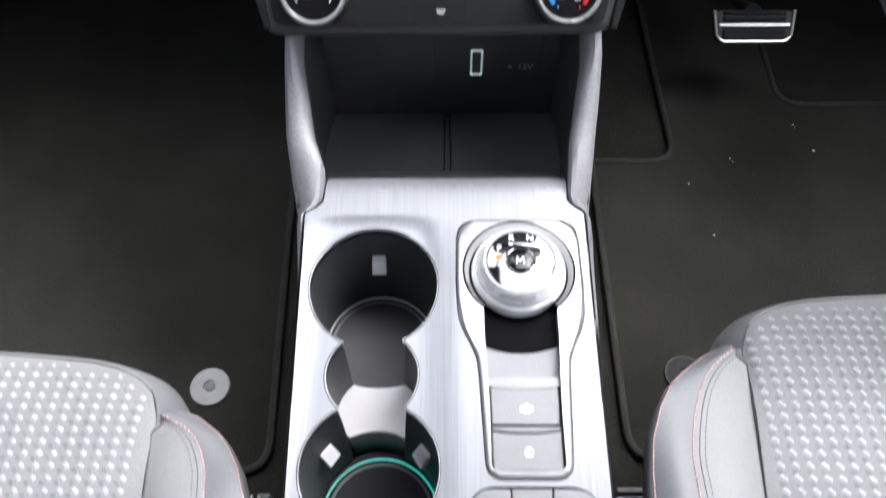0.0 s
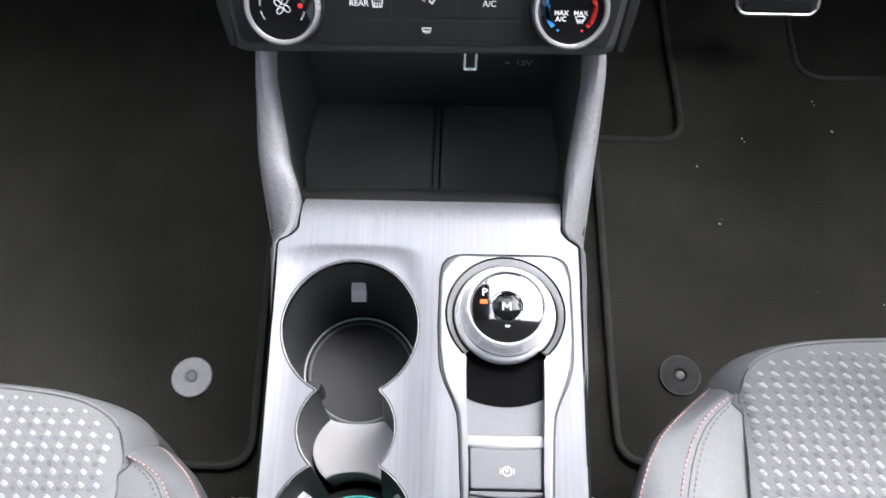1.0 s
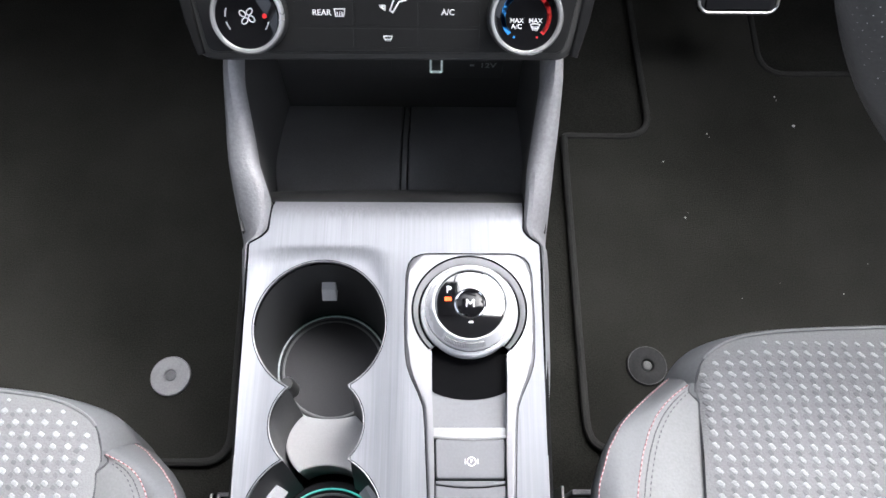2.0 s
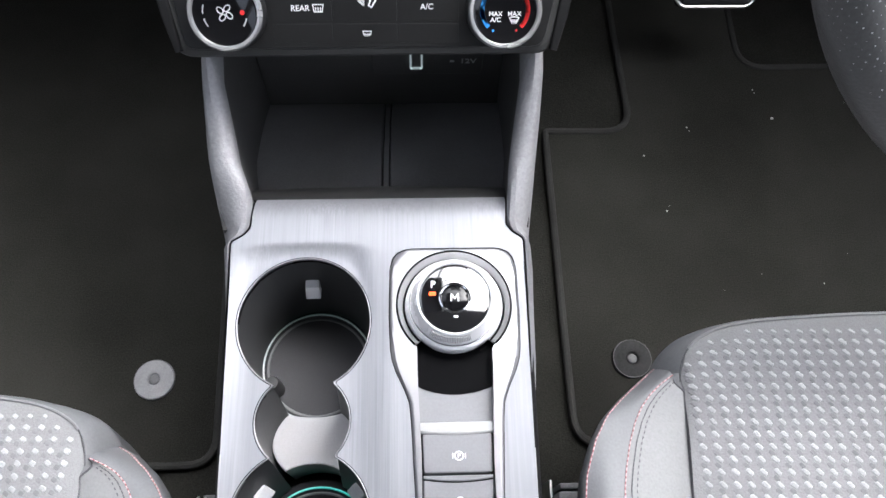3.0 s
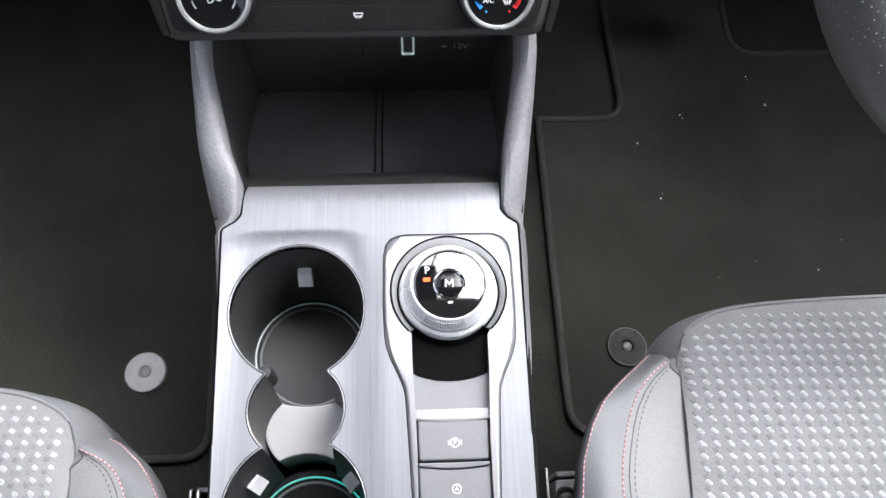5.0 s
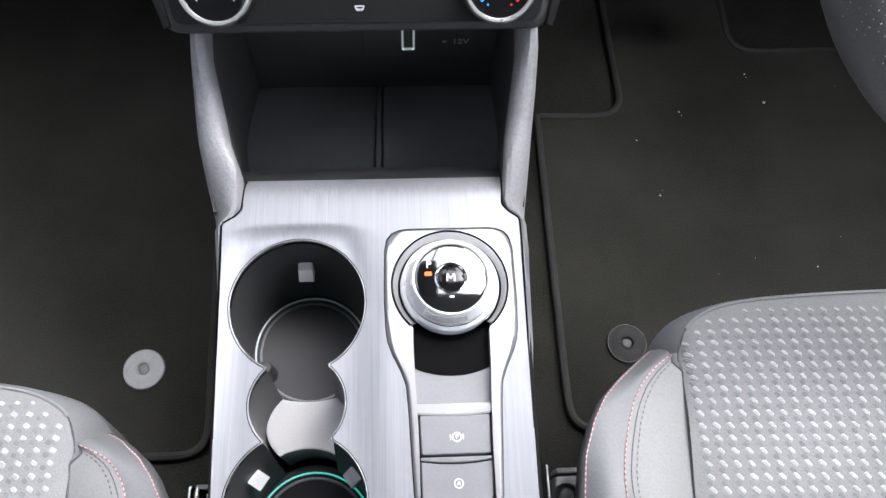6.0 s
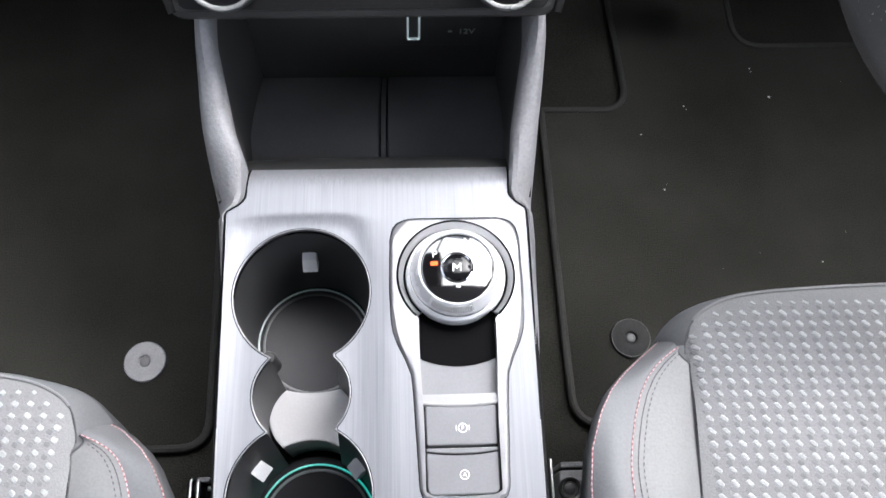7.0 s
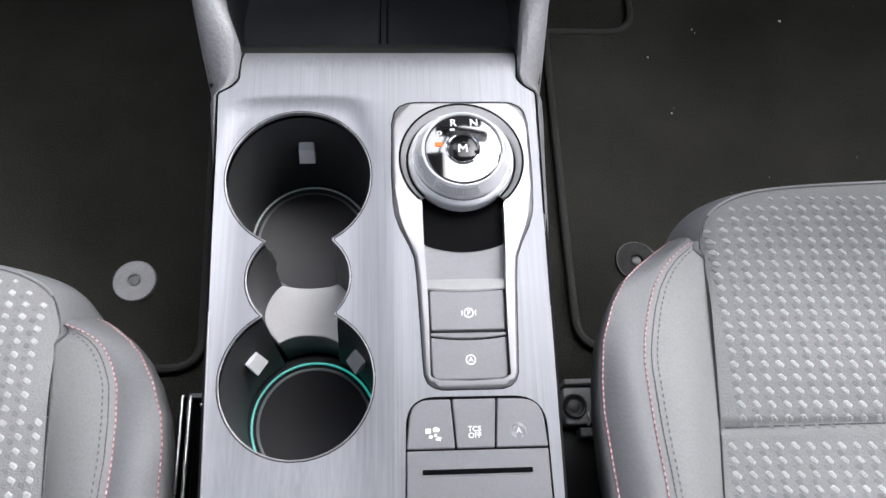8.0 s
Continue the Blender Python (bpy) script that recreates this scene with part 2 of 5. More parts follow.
def slab(outline, z0, z1, bevel=0.0, to=None, bm=None):
    """A flat piece of that outline between two heights, its upper edge rounded. to: maps (x, y, z) to a place."""
    to = to or (lambda x, y, z: (x, y, z))
    bm = bm or bmesh.new()
    n = len(outline)
    mid = sum((Vector(p) for p in outline), Vector((0, 0))) / n
    area = sum(outline[i - 1][0] * outline[i][1] - outline[i][0] * outline[i - 1][1] for i in range(n))
    way = 1 if area > 0 else -1

    def inset(d):
        out = []
        for i in range(n):
            a, p, b = (Vector(outline[k % n]) for k in (i - 1, i, i + 1))
            t = (b - a)
            t = t.normalized() if t.length > 1e-9 else Vector((1, 0))
            out.append(p + Vector((-t.y, t.x)) * (d * way))
        return out

    levels = [(0.0, z0), (0.0, z1 - bevel)]
    if bevel:
        levels += [(bevel * 0.3, z1 - bevel * 0.3), (bevel, z1)]
    rings = [[to(p[0], p[1], z) for p in inset(d)] for d, z in levels]
    return loft(rings, True, (True, True), bm)


def box(x0, x1, y0, y1, z0, z1, bevel=0.002, r=0.004, to=None, bm=None):
    return slab(rounded([(x0, y0), (x1, y0), (x1, y1), (x0, y1)], r, 3), z0, z1, bevel, to, bm)


def rows_slab(ys, outer, holes, z, thick, counts, cxs):
    """A sheet built row by row in y, from outer(y) = (left, right) with openings hole(y) = (left, right) or None, its height z(x, y).
    counts: the columns between one edge and the next; cxs: where each opening closes."""
    bm = bmesh.new()
    rows = []
    for y in ys:
        xl, xr = outer(y)
        cuts, is_open = [xl], []
        for hole, cx in zip(holes, cxs):
            h = hole(y)
            is_open.append(h is not None and len(h) == 2)
            cuts += list(h[:2] if h else (cx, cx))
        cuts.append(xr)
        strips = [[bm.verts.new((x, y, z(x, y))) for x in np.linspace(cuts[2 * k], cuts[2 * k + 1], counts[k])] for k in range(len(counts))]
        rows.append((strips, is_open))

    def drop(v):
        return bm.verts.new((v.co.x, v.co.y, v.co.z - thick))
    rims = []
    for strips, is_open in rows:
        rims.append([(v, drop(v)) for st in strips for v in (st[0], st[-1])])
    last = 2 * len(counts) - 1
    for i in range(len(rows) - 1):
        for a, b in zip(rows[i][0], rows[i + 1][0]):
            for k in range(len(a) - 1):
                bm.faces.new((a[k], a[k + 1], b[k + 1], b[k]))
        for k in range(last + 1):
            if 0 < k < last:
                h = (k - 1) // 2
                if not (rows[i][1][h] or rows[i + 1][1][h]):
                    if k % 2 == 1 and (rims[i][k][0].co - rims[i][k + 1][0].co).length > 1e-5:
                        bm.faces.new((rims[i][k][0], rims[i][k + 1][0], rims[i + 1][k + 1][0], rims[i + 1][k][0]))
                    continue
            (a, ad), (b, bd) = rims[i][k], rims[i + 1][k]
            bm.faces.new((a, b, bd, ad))
    for i in (0, -1):
        for strip in rows[i][0]:
            low = [drop(v) for v in strip]
            for k in range(len(strip) - 1):
                bm.faces.new((strip[k], strip[k + 1], low[k + 1], low[k]))
    loose = [v for v in bm.verts if not v.link_faces]
    bmesh.ops.delete(bm, geom=loose, context="VERTS")
    return bm


def lettering(name, words, size, to, mat, parent, x, y, lift=0.0003, label=""):
    """Words in the built-in font, laid flat at (x, y) of a surface."""
    cu = bpy.data.curves.new(name, "FONT")
    cu.body, cu.size, cu.align_x, cu.align_y, cu.extrude, cu.resolution_u = words, size, "CENTER", "CENTER", 0.00012, 3
    cu.offset = size * 0.012
    tmp = new("tmp_letters", cu)
    me = bpy.data.meshes.new_from_object(tmp.evaluated_get(bpy.context.evaluated_depsgraph_get()))
    bpy.data.objects.remove(tmp)
    for v in me.vertices:
        v.co = to(v.co.x + x, v.co.y + y, v.co.z + lift)
    me.materials.append(mat)
    me.name = name
    ob = new(name, me)
    ob.parent = parent
    if label:
        ob["label"] = label
    return ob


def flat(x, y, z):
    return Vector((x, y, z))


def arc(cx, cy, r, a0, a1, n=16):
    return [(cx + r * math.cos(radians(a0 + (a1 - a0) * i / n)), cy + r * math.sin(radians(a0 + (a1 - a0) * i / n))) for i in range(n + 1)]


def line_mark(points, r, to, lift=0.0003, closed=False, bm=None):
    """A thin printed line on a surface."""
    bm = bm or bmesh.new()
    pts = [Vector(p) for p in points]
    n = len(pts)
    for i in range(n if closed else n - 1):
        a, b = pts[i], pts[(i + 1) % n]
        d = (b - a)
        if d.length < 1e-7:
            continue
        d.normalize()
        s = Vector((-d.y, d.x)) * r
        e = d * (r * 0.6)
        quad = [a - s - e, b - s + e, b + s + e, a + s - e]
        lo = [bm.verts.new(to(p.x, p.y, 0.0)) for p in quad]
        hi = [bm.verts.new(to(p.x, p.y, lift)) for p in quad]
        bm.faces.new(hi)
        for k in range(4):
            bm.faces.new((lo[k], lo[(k + 1) % 4], hi[(k + 1) % 4], hi[k]))
    return bm


def smooth_curve(ys, points, n=200):
    """Values between (y, value) pairs, softened."""
    p = sorted(points)
    py, pv = np.array([a for a, _ in p]), np.array([b for _, b in p])
    fine = np.linspace(py[0], py[-1], n)
    v = np.interp(fine, py, pv)
    k = np.ones(7) / 7
    soft = np.convolve(np.pad(v, 3, mode="reflect", reflect_type="odd"), k, mode="valid")
    return np.interp(ys, fine, soft)


# ---- setting ----
def build_setting():
    bm = box(-0.75, 0.75, -1.7, 1.0, -0.03, -0.006, 0.0, 0.02)
    tagged(part("floor", bm, CARPET), "black carpeted car floor", "floor", kind="structure")
    # sides up to the window line, roof and pillars, all unseen; the windows are open gaps
    # west sill raised past the window line to dim that side of the cabin
    for sgn, name, sill in ((-1, "wall_west", 0.86), (1, "wall_east", 0.60)):
        x0, x1 = sorted((sgn * 0.70, sgn * 0.75))
        tagged(part(name, box(x0, x1, -1.7, 1.0, -0.006, sill), CHARCOAL), "unseen dark plain door side of the car", "wall", kind="structure")
    tagged(part("wall_north", box(-0.70, 0.70, 0.95, 1.0, -0.006, 0.62), CARPET), "black carpeted bulkhead of the footwell", "wall", kind="structure")
    tagged(part("wall_south", box(-0.70, 0.70, -1.7, -1.65, -0.006, 0.62), CHARCOAL), "dark plain rear end of the cabin", "wall", kind="structure")
    # front edge of the unseen roof is set for the dial's reflection
    tagged(part("ceiling", box(-0.66, 0.66, -1.7, 0.43, 1.10, 1.13), TRIM_GREY), "pale grey car headliner", "ceiling", kind="structure")
    for sgn in (-1, 1):
        for a, b in (((0.66, 0.43, 1.11), (0.69, 0.97, 0.66)), ((0.65, -0.45, 1.11), (0.70, -0.42, 0.66)), ((0.62, -1.5, 1.11), (0.68, -1.66, 0.62))):
            bm = tube([(sgn * a[0], a[1], a[2]), (sgn * (a[0] + b[0]) / 2, (a[1] + b[1]) / 2, (a[2] + b[2]) / 2), (sgn * b[0], b[1], b[2])], 0.045, 12)
            tagged(part("trim", bm, TRIM_GREY), "pale grey trimmed roof pillar", "pillar", kind="structure")
    bm = bmesh.new()
    # unseen dashboard: a bulging section drawn out from door to door, open behind the centre panel
    section = [(0.70, 0.47), (0.63, 0.48), (0.61, 0.52), (0.62, 0.57), (0.66, 0.60), (0.76, 0.62), (0.95, 0.62), (0.95, 0.47)]
    sec = rounded(section, 0.03, 4)
    loft([[(x, p[0], p[1]) for p in sec] for x in (-0.70, 0.70)], True, (True, True), bm)
    # centre stack, added out of view to block light behind the climate panel
    stack = rounded([(0.430, 0.412), (0.447, 0.50), (0.470, 0.60), (0.50, 0.625), (0.62, 0.615), (0.62, 0.38), (0.475, 0.362)], 0.012, 4)
    loft([[(x * k, p[0], p[1]) for p in stack] for x, k in ((-0.122, 1), (-0.116, 1), (0.116, 1), (0.122, 1))], True, (True, True), bm)
    tagged(part("dashboard", bm, BLACK), "unseen black grained dashboard with a raised centre stack", "dashboard", kind="structure")


def mat_piece(name, outline, radii, label):
    mat = thing(name, label, "floor mat", group="floor mats")
    pts = rounded(outline, radii, 6)
    part("carpet", slab(pts, -0.006, 0.0, 0.002), MAT, mat)
    part("binding", tube([(p[0], p[1], -0.0005) for p in pts], 0.0036, 8, True), BINDING, mat, "raised stitched binding")
    return mat


def build_floor_things():
    mat_piece("floor_mat", [(-0.1505, 0.1795), (-0.157, 0.45), (-0.172, 0.90), (-0.60, 0.90), (-0.60, 0.1795)], [0.026, 0.03, 0.03, 0.03, 0.04],
              "black carpet floor mat on the passenger side")
    mat_piece("floor_mat", [(0.1615, 0.190), (0.160, 0.28), (0.1585, 0.50), (0.1590, 0.5085), (0.2485, 0.5075), (0.2440, 0.62), (0.2400, 0.80), (0.3775, 0.80), (0.3755, 0.586),
                            (0.60, 0.588), (0.60, 0.190)], [0.026, 0.02, 0.003, 0.003, 0.030, 0.02, 0.02, 0.02, 0.030, 0.03, 0.04],
              "black carpet floor mat with cut-outs below the pedals")

    def clip(name, x, y, mat, eye, label):
        c = thing(name, label, "mat clip", group="mat clips")
        prof = [(0.0181, 0.0), (0.0181, 0.0020), (0.0172, 0.0030), (0.0120, 0.0036), (0.0068, 0.0040), (0.0058, 0.0036), (0.0050, 0.0018), (0.0046, 0.0016)]
        part("disc", revolve(prof, (x, y, 0.0), 40), mat, c)
        part("rim", tube([(x + 0.0174 * math.cos(a), y + 0.0174 * math.sin(a), 0.0028) for a in np.linspace(0, 2 * math.pi, 41)[:-1]], 0.0004, 6, True), eye, c)
        part("button", revolve([(0.0047, 0.0014), (0.0040, 0.0026), (0.0030, 0.0030), (0.0, 0.0030)], (x, y, 0.0), 24), eye, c, "sunk round centre button")
        return c
    clip("mat_clip", -0.2105, 0.2545, DISC_GREY, DISC_EYE, "pale grey round plastic clip in the floor mat")
    clip("mat_clip", 0.2195, 0.2655, DISC_CLEAR, DISC_SHINE, "smoked glossy round plastic clip in the floor mat")

    bm = bmesh.new()
    rnd = random.Random(4)
    spots = [(0.399, 0.5212, 1.05), (0.273, 0.415, 0.65), (0.307, 0.511, 0.6), (0.309, 0.507, 0.4), (0.258, 0.478, 0.6), (0.385, 0.557, 0.6), (0.386, 0.553, 0.4), (0.414, 0.336, 0.5)]
    spots += [(rnd.uniform(0.26, 0.5), rnd.uniform(0.3, 0.6), 0.22) for _ in range(5)]
    for x, y, k in spots:
        revolve([(0.0, -0.0012 * k), (0.0016 * k, 0.0), (0.0, 0.0014 * k)], (x, y, 0.0008), 6, None, bm)
    tagged(part("lint", bm, LINT), "tiny pale specks of lint on the mat", "lint", kind="stuff")

    pedal = thing("brake_pedal", "brushed metal brake pedal with dark rubber strips", "pedal")
    c, pitch = Vector((0.3195, 0.611, 0.10)), radians(38)
    ax, ay = Vector((1, 0, 0)), Vector((0, math.cos(pitch), math.sin(pitch)))
    az = ax.cross(ay)

    def to(x, y, z):
        return c + ax * x + ay * y + az * z
    plate = rounded([(-0.038, -0.021), (0.038, -0.021), (0.0415, 0.012), (-0.0415, 0.012)], 0.008, 4)
    part("plate", slab(plate, -0.006, 0.0, 0.002, to), STEEL, pedal)
    frame_line = [(-0.0410, 0.011), (-0.0380, -0.014), (-0.0340, -0.0185), (-0.0300, -0.0205), (0.0300, -0.0205), (0.0340, -0.0185), (0.0380, -0.014), (0.0410, 0.011)]
    part("frame", tube([to(x, y, 0.0005) for x, y in frame_line], 0.0018, 8), ALUMINIUM, pedal, "bright metal edge")
    part("bar", box(-0.0365, 0.0365, -0.0062, -0.0018, 0.0, 0.0030, 0.001, 0.001, to), ALUMINIUM, pedal, "bright metal bar")
    for y0, y1 in ((-0.0180, -0.0080), (0.0000, 0.0050), (0.0065, 0.0105)):
        part("rubber_strip", box(-0.032, 0.032, y0, y1, 0.0, 0.0022, 0.001, 0.003, to), RUBBER, pedal, "dark rubber strip")
    part("lever", tube([to(0, 0.01, -0.006), to(0, 0.03, -0.05), (0.3195, 0.74, 0.24), (0.3195, 0.78, 0.36), (0.3195, 0.79, 0.53)], 0.009, 10), STEEL, pedal)


# ---- centre console ----
CUPS = [(-0.0405, 0.2245, 0.0390, 0.0405), (-0.039, 0.168, 0.0268, 0.0268), (-0.038, 0.115, 0.038, 0.038)]


def cup_hole(y, d=0.0):
    sides = []
    for cx, cy, rx, ry in CUPS:
        t = (y - cy) / (ry - d)
        if abs(t) <= 1.0:
            w = (rx - d) * math.sqrt(max(0.0, 1 - t * t))
            sides.append((cx - w, cx + w))
    if not sides:
        return None
    return min(s[0] for s in sides), max(s[1] for s in sides)


def cup_rows(d=0.0, n=30):
    ys = set()
    for cx, cy, rx, ry in CUPS:
        for i in range(n + 1):
            ys.add(round(cy + (ry - d) * math.cos(math.pi * i / n) * 0.99999, 6))
    return sorted(ys)


def cup_ring(d, z):
    """The opening's outline, drawn in by d, as (left side, right side) in rising y."""
    ys = cup_rows(0.0)
    lo, hi = ys[0], ys[-1]
    left, right = [], []
    for y in ys:
        yy = lo + d + (y - lo) * (hi - lo - 2 * d) / (hi - lo)
        h = cup_hole(yy, d) or (CUPS[0][0], CUPS[0][0])
        left.append(Vector((h[0], yy, z)))
        right.append(Vector((h[1], yy, z)))
    return left, right


def ease(a, b, v):
    t = min(1.0, max(0.0, (v - a) / (b - a)))
    return t * t * (3 - 2 * t)


PLATE_Z = 0.258


def plate_z(x, y):
    off = min(1.0, abs(x + 0.0415) / 0.040)
    edge = 0.2730 - 0.004 * off ** 4
    run = min(1.0, max(0.0, (edge - y) / (0.0090 + 0.030 * off ** 5)))
    slope = run * (2 - run)
    dish = ease(-0.094, -0.070, x) * (1 - ease(-0.014, 0.012, x)) * ease(0.045, 0.090, y) * slope
    front = max(0.0, (y - 0.288) / 0.0185)
    return PLATE_Z - 0.0034 * dish - 0.0080 * front ** 2.4


def plate_outer(y):
    yl = [-0.16, 0.061, 0.182, 0.2745, 0.2795, 0.283, 0.3065]
    xl = [-0.076, -0.079, -0.083, -0.0855, -0.0775, -0.0745, -0.0740]
    yr = [-0.16, 0.056, 0.18, 0.2745, 0.2795, 0.284, 0.3065]
    xr = [0.086, 0.087, 0.0885, 0.0895, 0.0825, 0.0795, 0.0810]
    return float(np.interp(y, yl, xl)), float(np.interp(y, yr, xr))


def bezel_outer(y):
    head = [(0.1085, 0.014), (0.1094, 0.018), (0.1116, 0.0212), (0.116, 0.0228), (0.165, 0.0252), (0.176, 0.0262), (0.184, 0.0292), (0.193, 0.0335), (0.200, 0.0358), (0.207, 0.0368),
            (0.225, 0.0375), (0.255, 0.0372), (0.262, 0.0358), (0.2655, 0.0332), (0.2675, 0.029), (0.2682, 0.024)]
    w = float(np.interp(y, *zip(*head)))
    c = float(np.interp(y, [0.11, 0.18, 0.2], [0.0467, 0.0467, 0.0467]))
    return c - w, c + w


def build_console():
    con = thing("centre_console", "silver-topped centre console between the front seats", "console")
    ys = sorted(set(cup_rows() + [round(v, 5) for v in np.linspace(-0.16, 0.26, 60)] + [round(v, 5) for v in np.linspace(0.26, 0.3065, 34)]))
    def console_cut(y):
        if 0.1105 < y < 0.266:
            a, b = bezel_outer(y)
            return a + 0.0012, b - 0.0012
        if -0.019 < y < 0.1036:
            k = 0.012 * max(0.0, (y - 0.094) / 0.0096) ** 2
            return 0.0165 + k, 0.0800 - k
        if y <= -0.019:
            return 0.0165, 0.0800, False
        if y < 0.15:
            return 0.0278, 0.0674, False
        a, b = bezel_outer(0.266)
        return a + 0.0012, b - 0.0012, False
    ys = sorted(set(ys + [-0.0192, -0.0188, 0.1034, 0.1038, 0.1103, 0.1107, 0.2658, 0.2662]))
    part("top_plate", rows_slab(ys, plate_outer, [cup_hole, console_cut], plate_z, 0.004, (10, 24, 8), (-0.039, 0.0465)), BRUSHED, con, "brushed silver top plate")
    # outer sides
    for sgn, name in ((-1, "side_panel"), (1, "side_panel")):
        rings = []
        for y in np.linspace(-0.16, 0.285, 24):
            x = plate_outer(min(y, 0.272))[0 if sgn < 0 else 1]
            up = 0.0 if y < 0.2 else 0.002 * ease(0.2, 0.285, y)
            rings.append([Vector((x + sgn * o, y, z)) for o, z in ((0.0006, 0.248 + up), (0.0020, 0.2490 + up), (0.0040, 0.246 + up), (0.0055, 0.23), (0.007, 0.10), (0.008, -0.004),
                                                                     (0.004, -0.004), (0.002, 0.20))])
        part(name, loft(rings), SIDE_BLACK, con, "black grained side panel")
        line = [(plate_outer(y)[0 if sgn < 0 else 1] - sgn * 0.0003, y, 0.2572) for y in np.linspace(-0.16, 0.150, 40)]
        part("plate_edge", tube(line, 0.0008 if sgn > 0 else 0.0005, 8), CHROME, con, "bright rounded edge of the top plate")
    part("rear_panel", box(-0.085, 0.095, -0.170, -0.161, -0.004, 0.256), CHARCOAL, con)
    # arms that rise from the console to the dashboard and form the sides of the tray
    arms = {
        -1: dict(o=[(0.13, 0.0822), (0.205, 0.0866), (0.235, 0.0895), (0.262, 0.0925), (0.28, 0.0935), (0.30, 0.0965), (0.323, 0.0995), (0.335, 0.0995), (0.36, 0.0985), (0.40, 0.098), (0.45, 0.098)],
                 i=[(0.13, 0.0817), (0.182, 0.0836), (0.205, 0.0847), (0.262, 0.0868), (0.2745, 0.0862), (0.2795, 0.0782), (0.284, 0.0752), (0.303, 0.0747), (0.322, 0.0815), (0.335, 0.0835), (0.36, 0.0875), (0.40, 0.088), (0.45, 0.088)]),
        1: dict(o=[(0.13, 0.0890), (0.17, 0.0930), (0.205, 0.0960), (0.262, 0.0975), (0.28, 0.0955), (0.30, 0.0970), (0.319, 0.0985), (0.339, 0.1005), (0.36, 0.1015), (0.40, 0.101), (0.45, 0.101)],
                i=[(0.13, 0.0882), (0.18, 0.0889), (0.205, 0.0895), (0.262, 0.0905), (0.2745, 0.0902), (0.2795, 0.0832), (0.284, 0.0802), (0.303, 0.0817), (0.319, 0.0825), (0.339, 0.0855), (0.36, 0.0885), (0.40, 0.089), (0.45, 0.089)]),
    }
    ztop = [(0.13, 0.2485), (0.205, 0.2500), (0.235, 0.2510), (0.262, 0.2545), (0.275, 0.2585), (0.285, 0.2625), (0.30, 0.270), (0.32, 0.282), (0.34, 0.298), (0.36, 0.317), (0.40, 0.335), (0.45, 0.34)]
    for sgn, d in arms.items():
        rings = []
        for y in np.concatenate((np.linspace(0.13, 0.31, 60), np.linspace(0.315, 0.45, 22))):
            o, i = np.interp(y, *zip(*d["o"])), np.interp(y, *zip(*d["i"]))
            zt = smooth_curve(y, ztop)
            w = o - i
            low = 0.19 if y > 0.30 else 0.246
            k = 0.9 * ease(0.318, 0.250, y) * w
            rise = ease(0.300, 0.335, y)
            prof = [(i, zt - 0.012 - 0.006 * rise), (i, zt - 0.006 - 0.005 * rise), (i + 0.10 * w, zt - 0.0018 - 0.0045 * rise), (i + 0.28 * w, zt - 0.0018 * rise - 0.2 * k), (i + 0.55 * w, zt - 0.0006 * (1 - rise) - 0.7 * k),
                    (i + 0.82 * w, zt - 0.003 + 0.001 * rise - 1.3 * k), (o, zt - 0.009 - 1.4 * k),
                    (o + 0.001, zt - 0.03), (o + 0.001, zt - 0.05), (o - 0.003, zt - 0.05), (o - 0.004, zt - 0.014)]
            rings.append([Vector((sgn * px, y, z)) for px, z in prof])
        part("arm", loft(rings), SILVER_PAINT, con, "silver grained arm up to the dashboard")
        seam = [(sgn * (float(np.interp(y, *zip(*d["i"]))) - 0.0002), y, plate_z(sgn * 0.07, y) + 0.0003) for y in np.linspace(0.20, 0.302, 50)]
        part("gap", tube(seam, 0.0005, 6), WELL, con)
        lower = []
        for y in np.linspace(0.286, 0.45, 20):
            o, i = np.interp(y, *zip(*d["o"])), np.interp(y, *zip(*d["i"]))
            zt = smooth_curve(y, ztop) - 0.013
            lower.append([Vector((sgn * px, y, z)) for px, z in ((i + 0.0004, 0.190), (i + 0.0004, zt), (o - 0.001, zt), (o + 0.0005, 0.15), (o + 0.001, 0.0), (o - 0.005, 0.0))])
        part("tray_side", loft(lower), TRAY_WALL, con, "black grained tray side")
    # open tray in front of the top plate
    lip = [(0.3065, 0.2494), (0.3085, 0.2486), (0.3130, 0.2462), (0.3180, 0.2420), (0.3220, 0.2370), (0.3250, 0.2300), (0.3262, 0.2240), (0.3268, 0.200), (0.321, 0.200), (0.3065, 0.243)]
    part("tray_lip", loft([[Vector((x, y - 0.0016 * ((x - 0.002) / 0.08) ** 2 * ease(0.307, 0.314, y), z)) for y, z in lip] for x in np.linspace(-0.0795, 0.083, 24)]), SATIN_BLACK, con, "rounded black tray edge")
    part("tray_floor", box(-0.090, 0.092, 0.318, 0.440, 0.140, 0.150, 0.001), CHARCOAL, con, "black tray floor")
    part("tray_wall", box(-0.090, 0.092, 0.432, 0.440, 0.149, 0.345, 0.001), TRAY_WALL, con, "black tray back wall")
    def fall(y):
        return 0.2035 - 0.036 * max(0.0, (y - 0.340) / 0.092) ** 1.6
    for px0, px1 in ((-0.0898, 0.0014), (0.0066, 0.0918)):
        rings = []
        for y in np.linspace(0.327, 0.4318, 24):
            rings.append([Vector((px0, y, fall(y) - 0.006)), Vector((px0 + 0.0004, y, fall(y) - 0.0012)), Vector((px0 + 0.0016, y, fall(y))), Vector((px1 - 0.0016, y, fall(y))),
                          Vector((px1 - 0.0004, y, fall(y) - 0.0012)), Vector((px1, y, fall(y) - 0.006))])
        part("tray_pad", loft(rings), TRAY_RUBBER, con, "dark rubber tray pad")
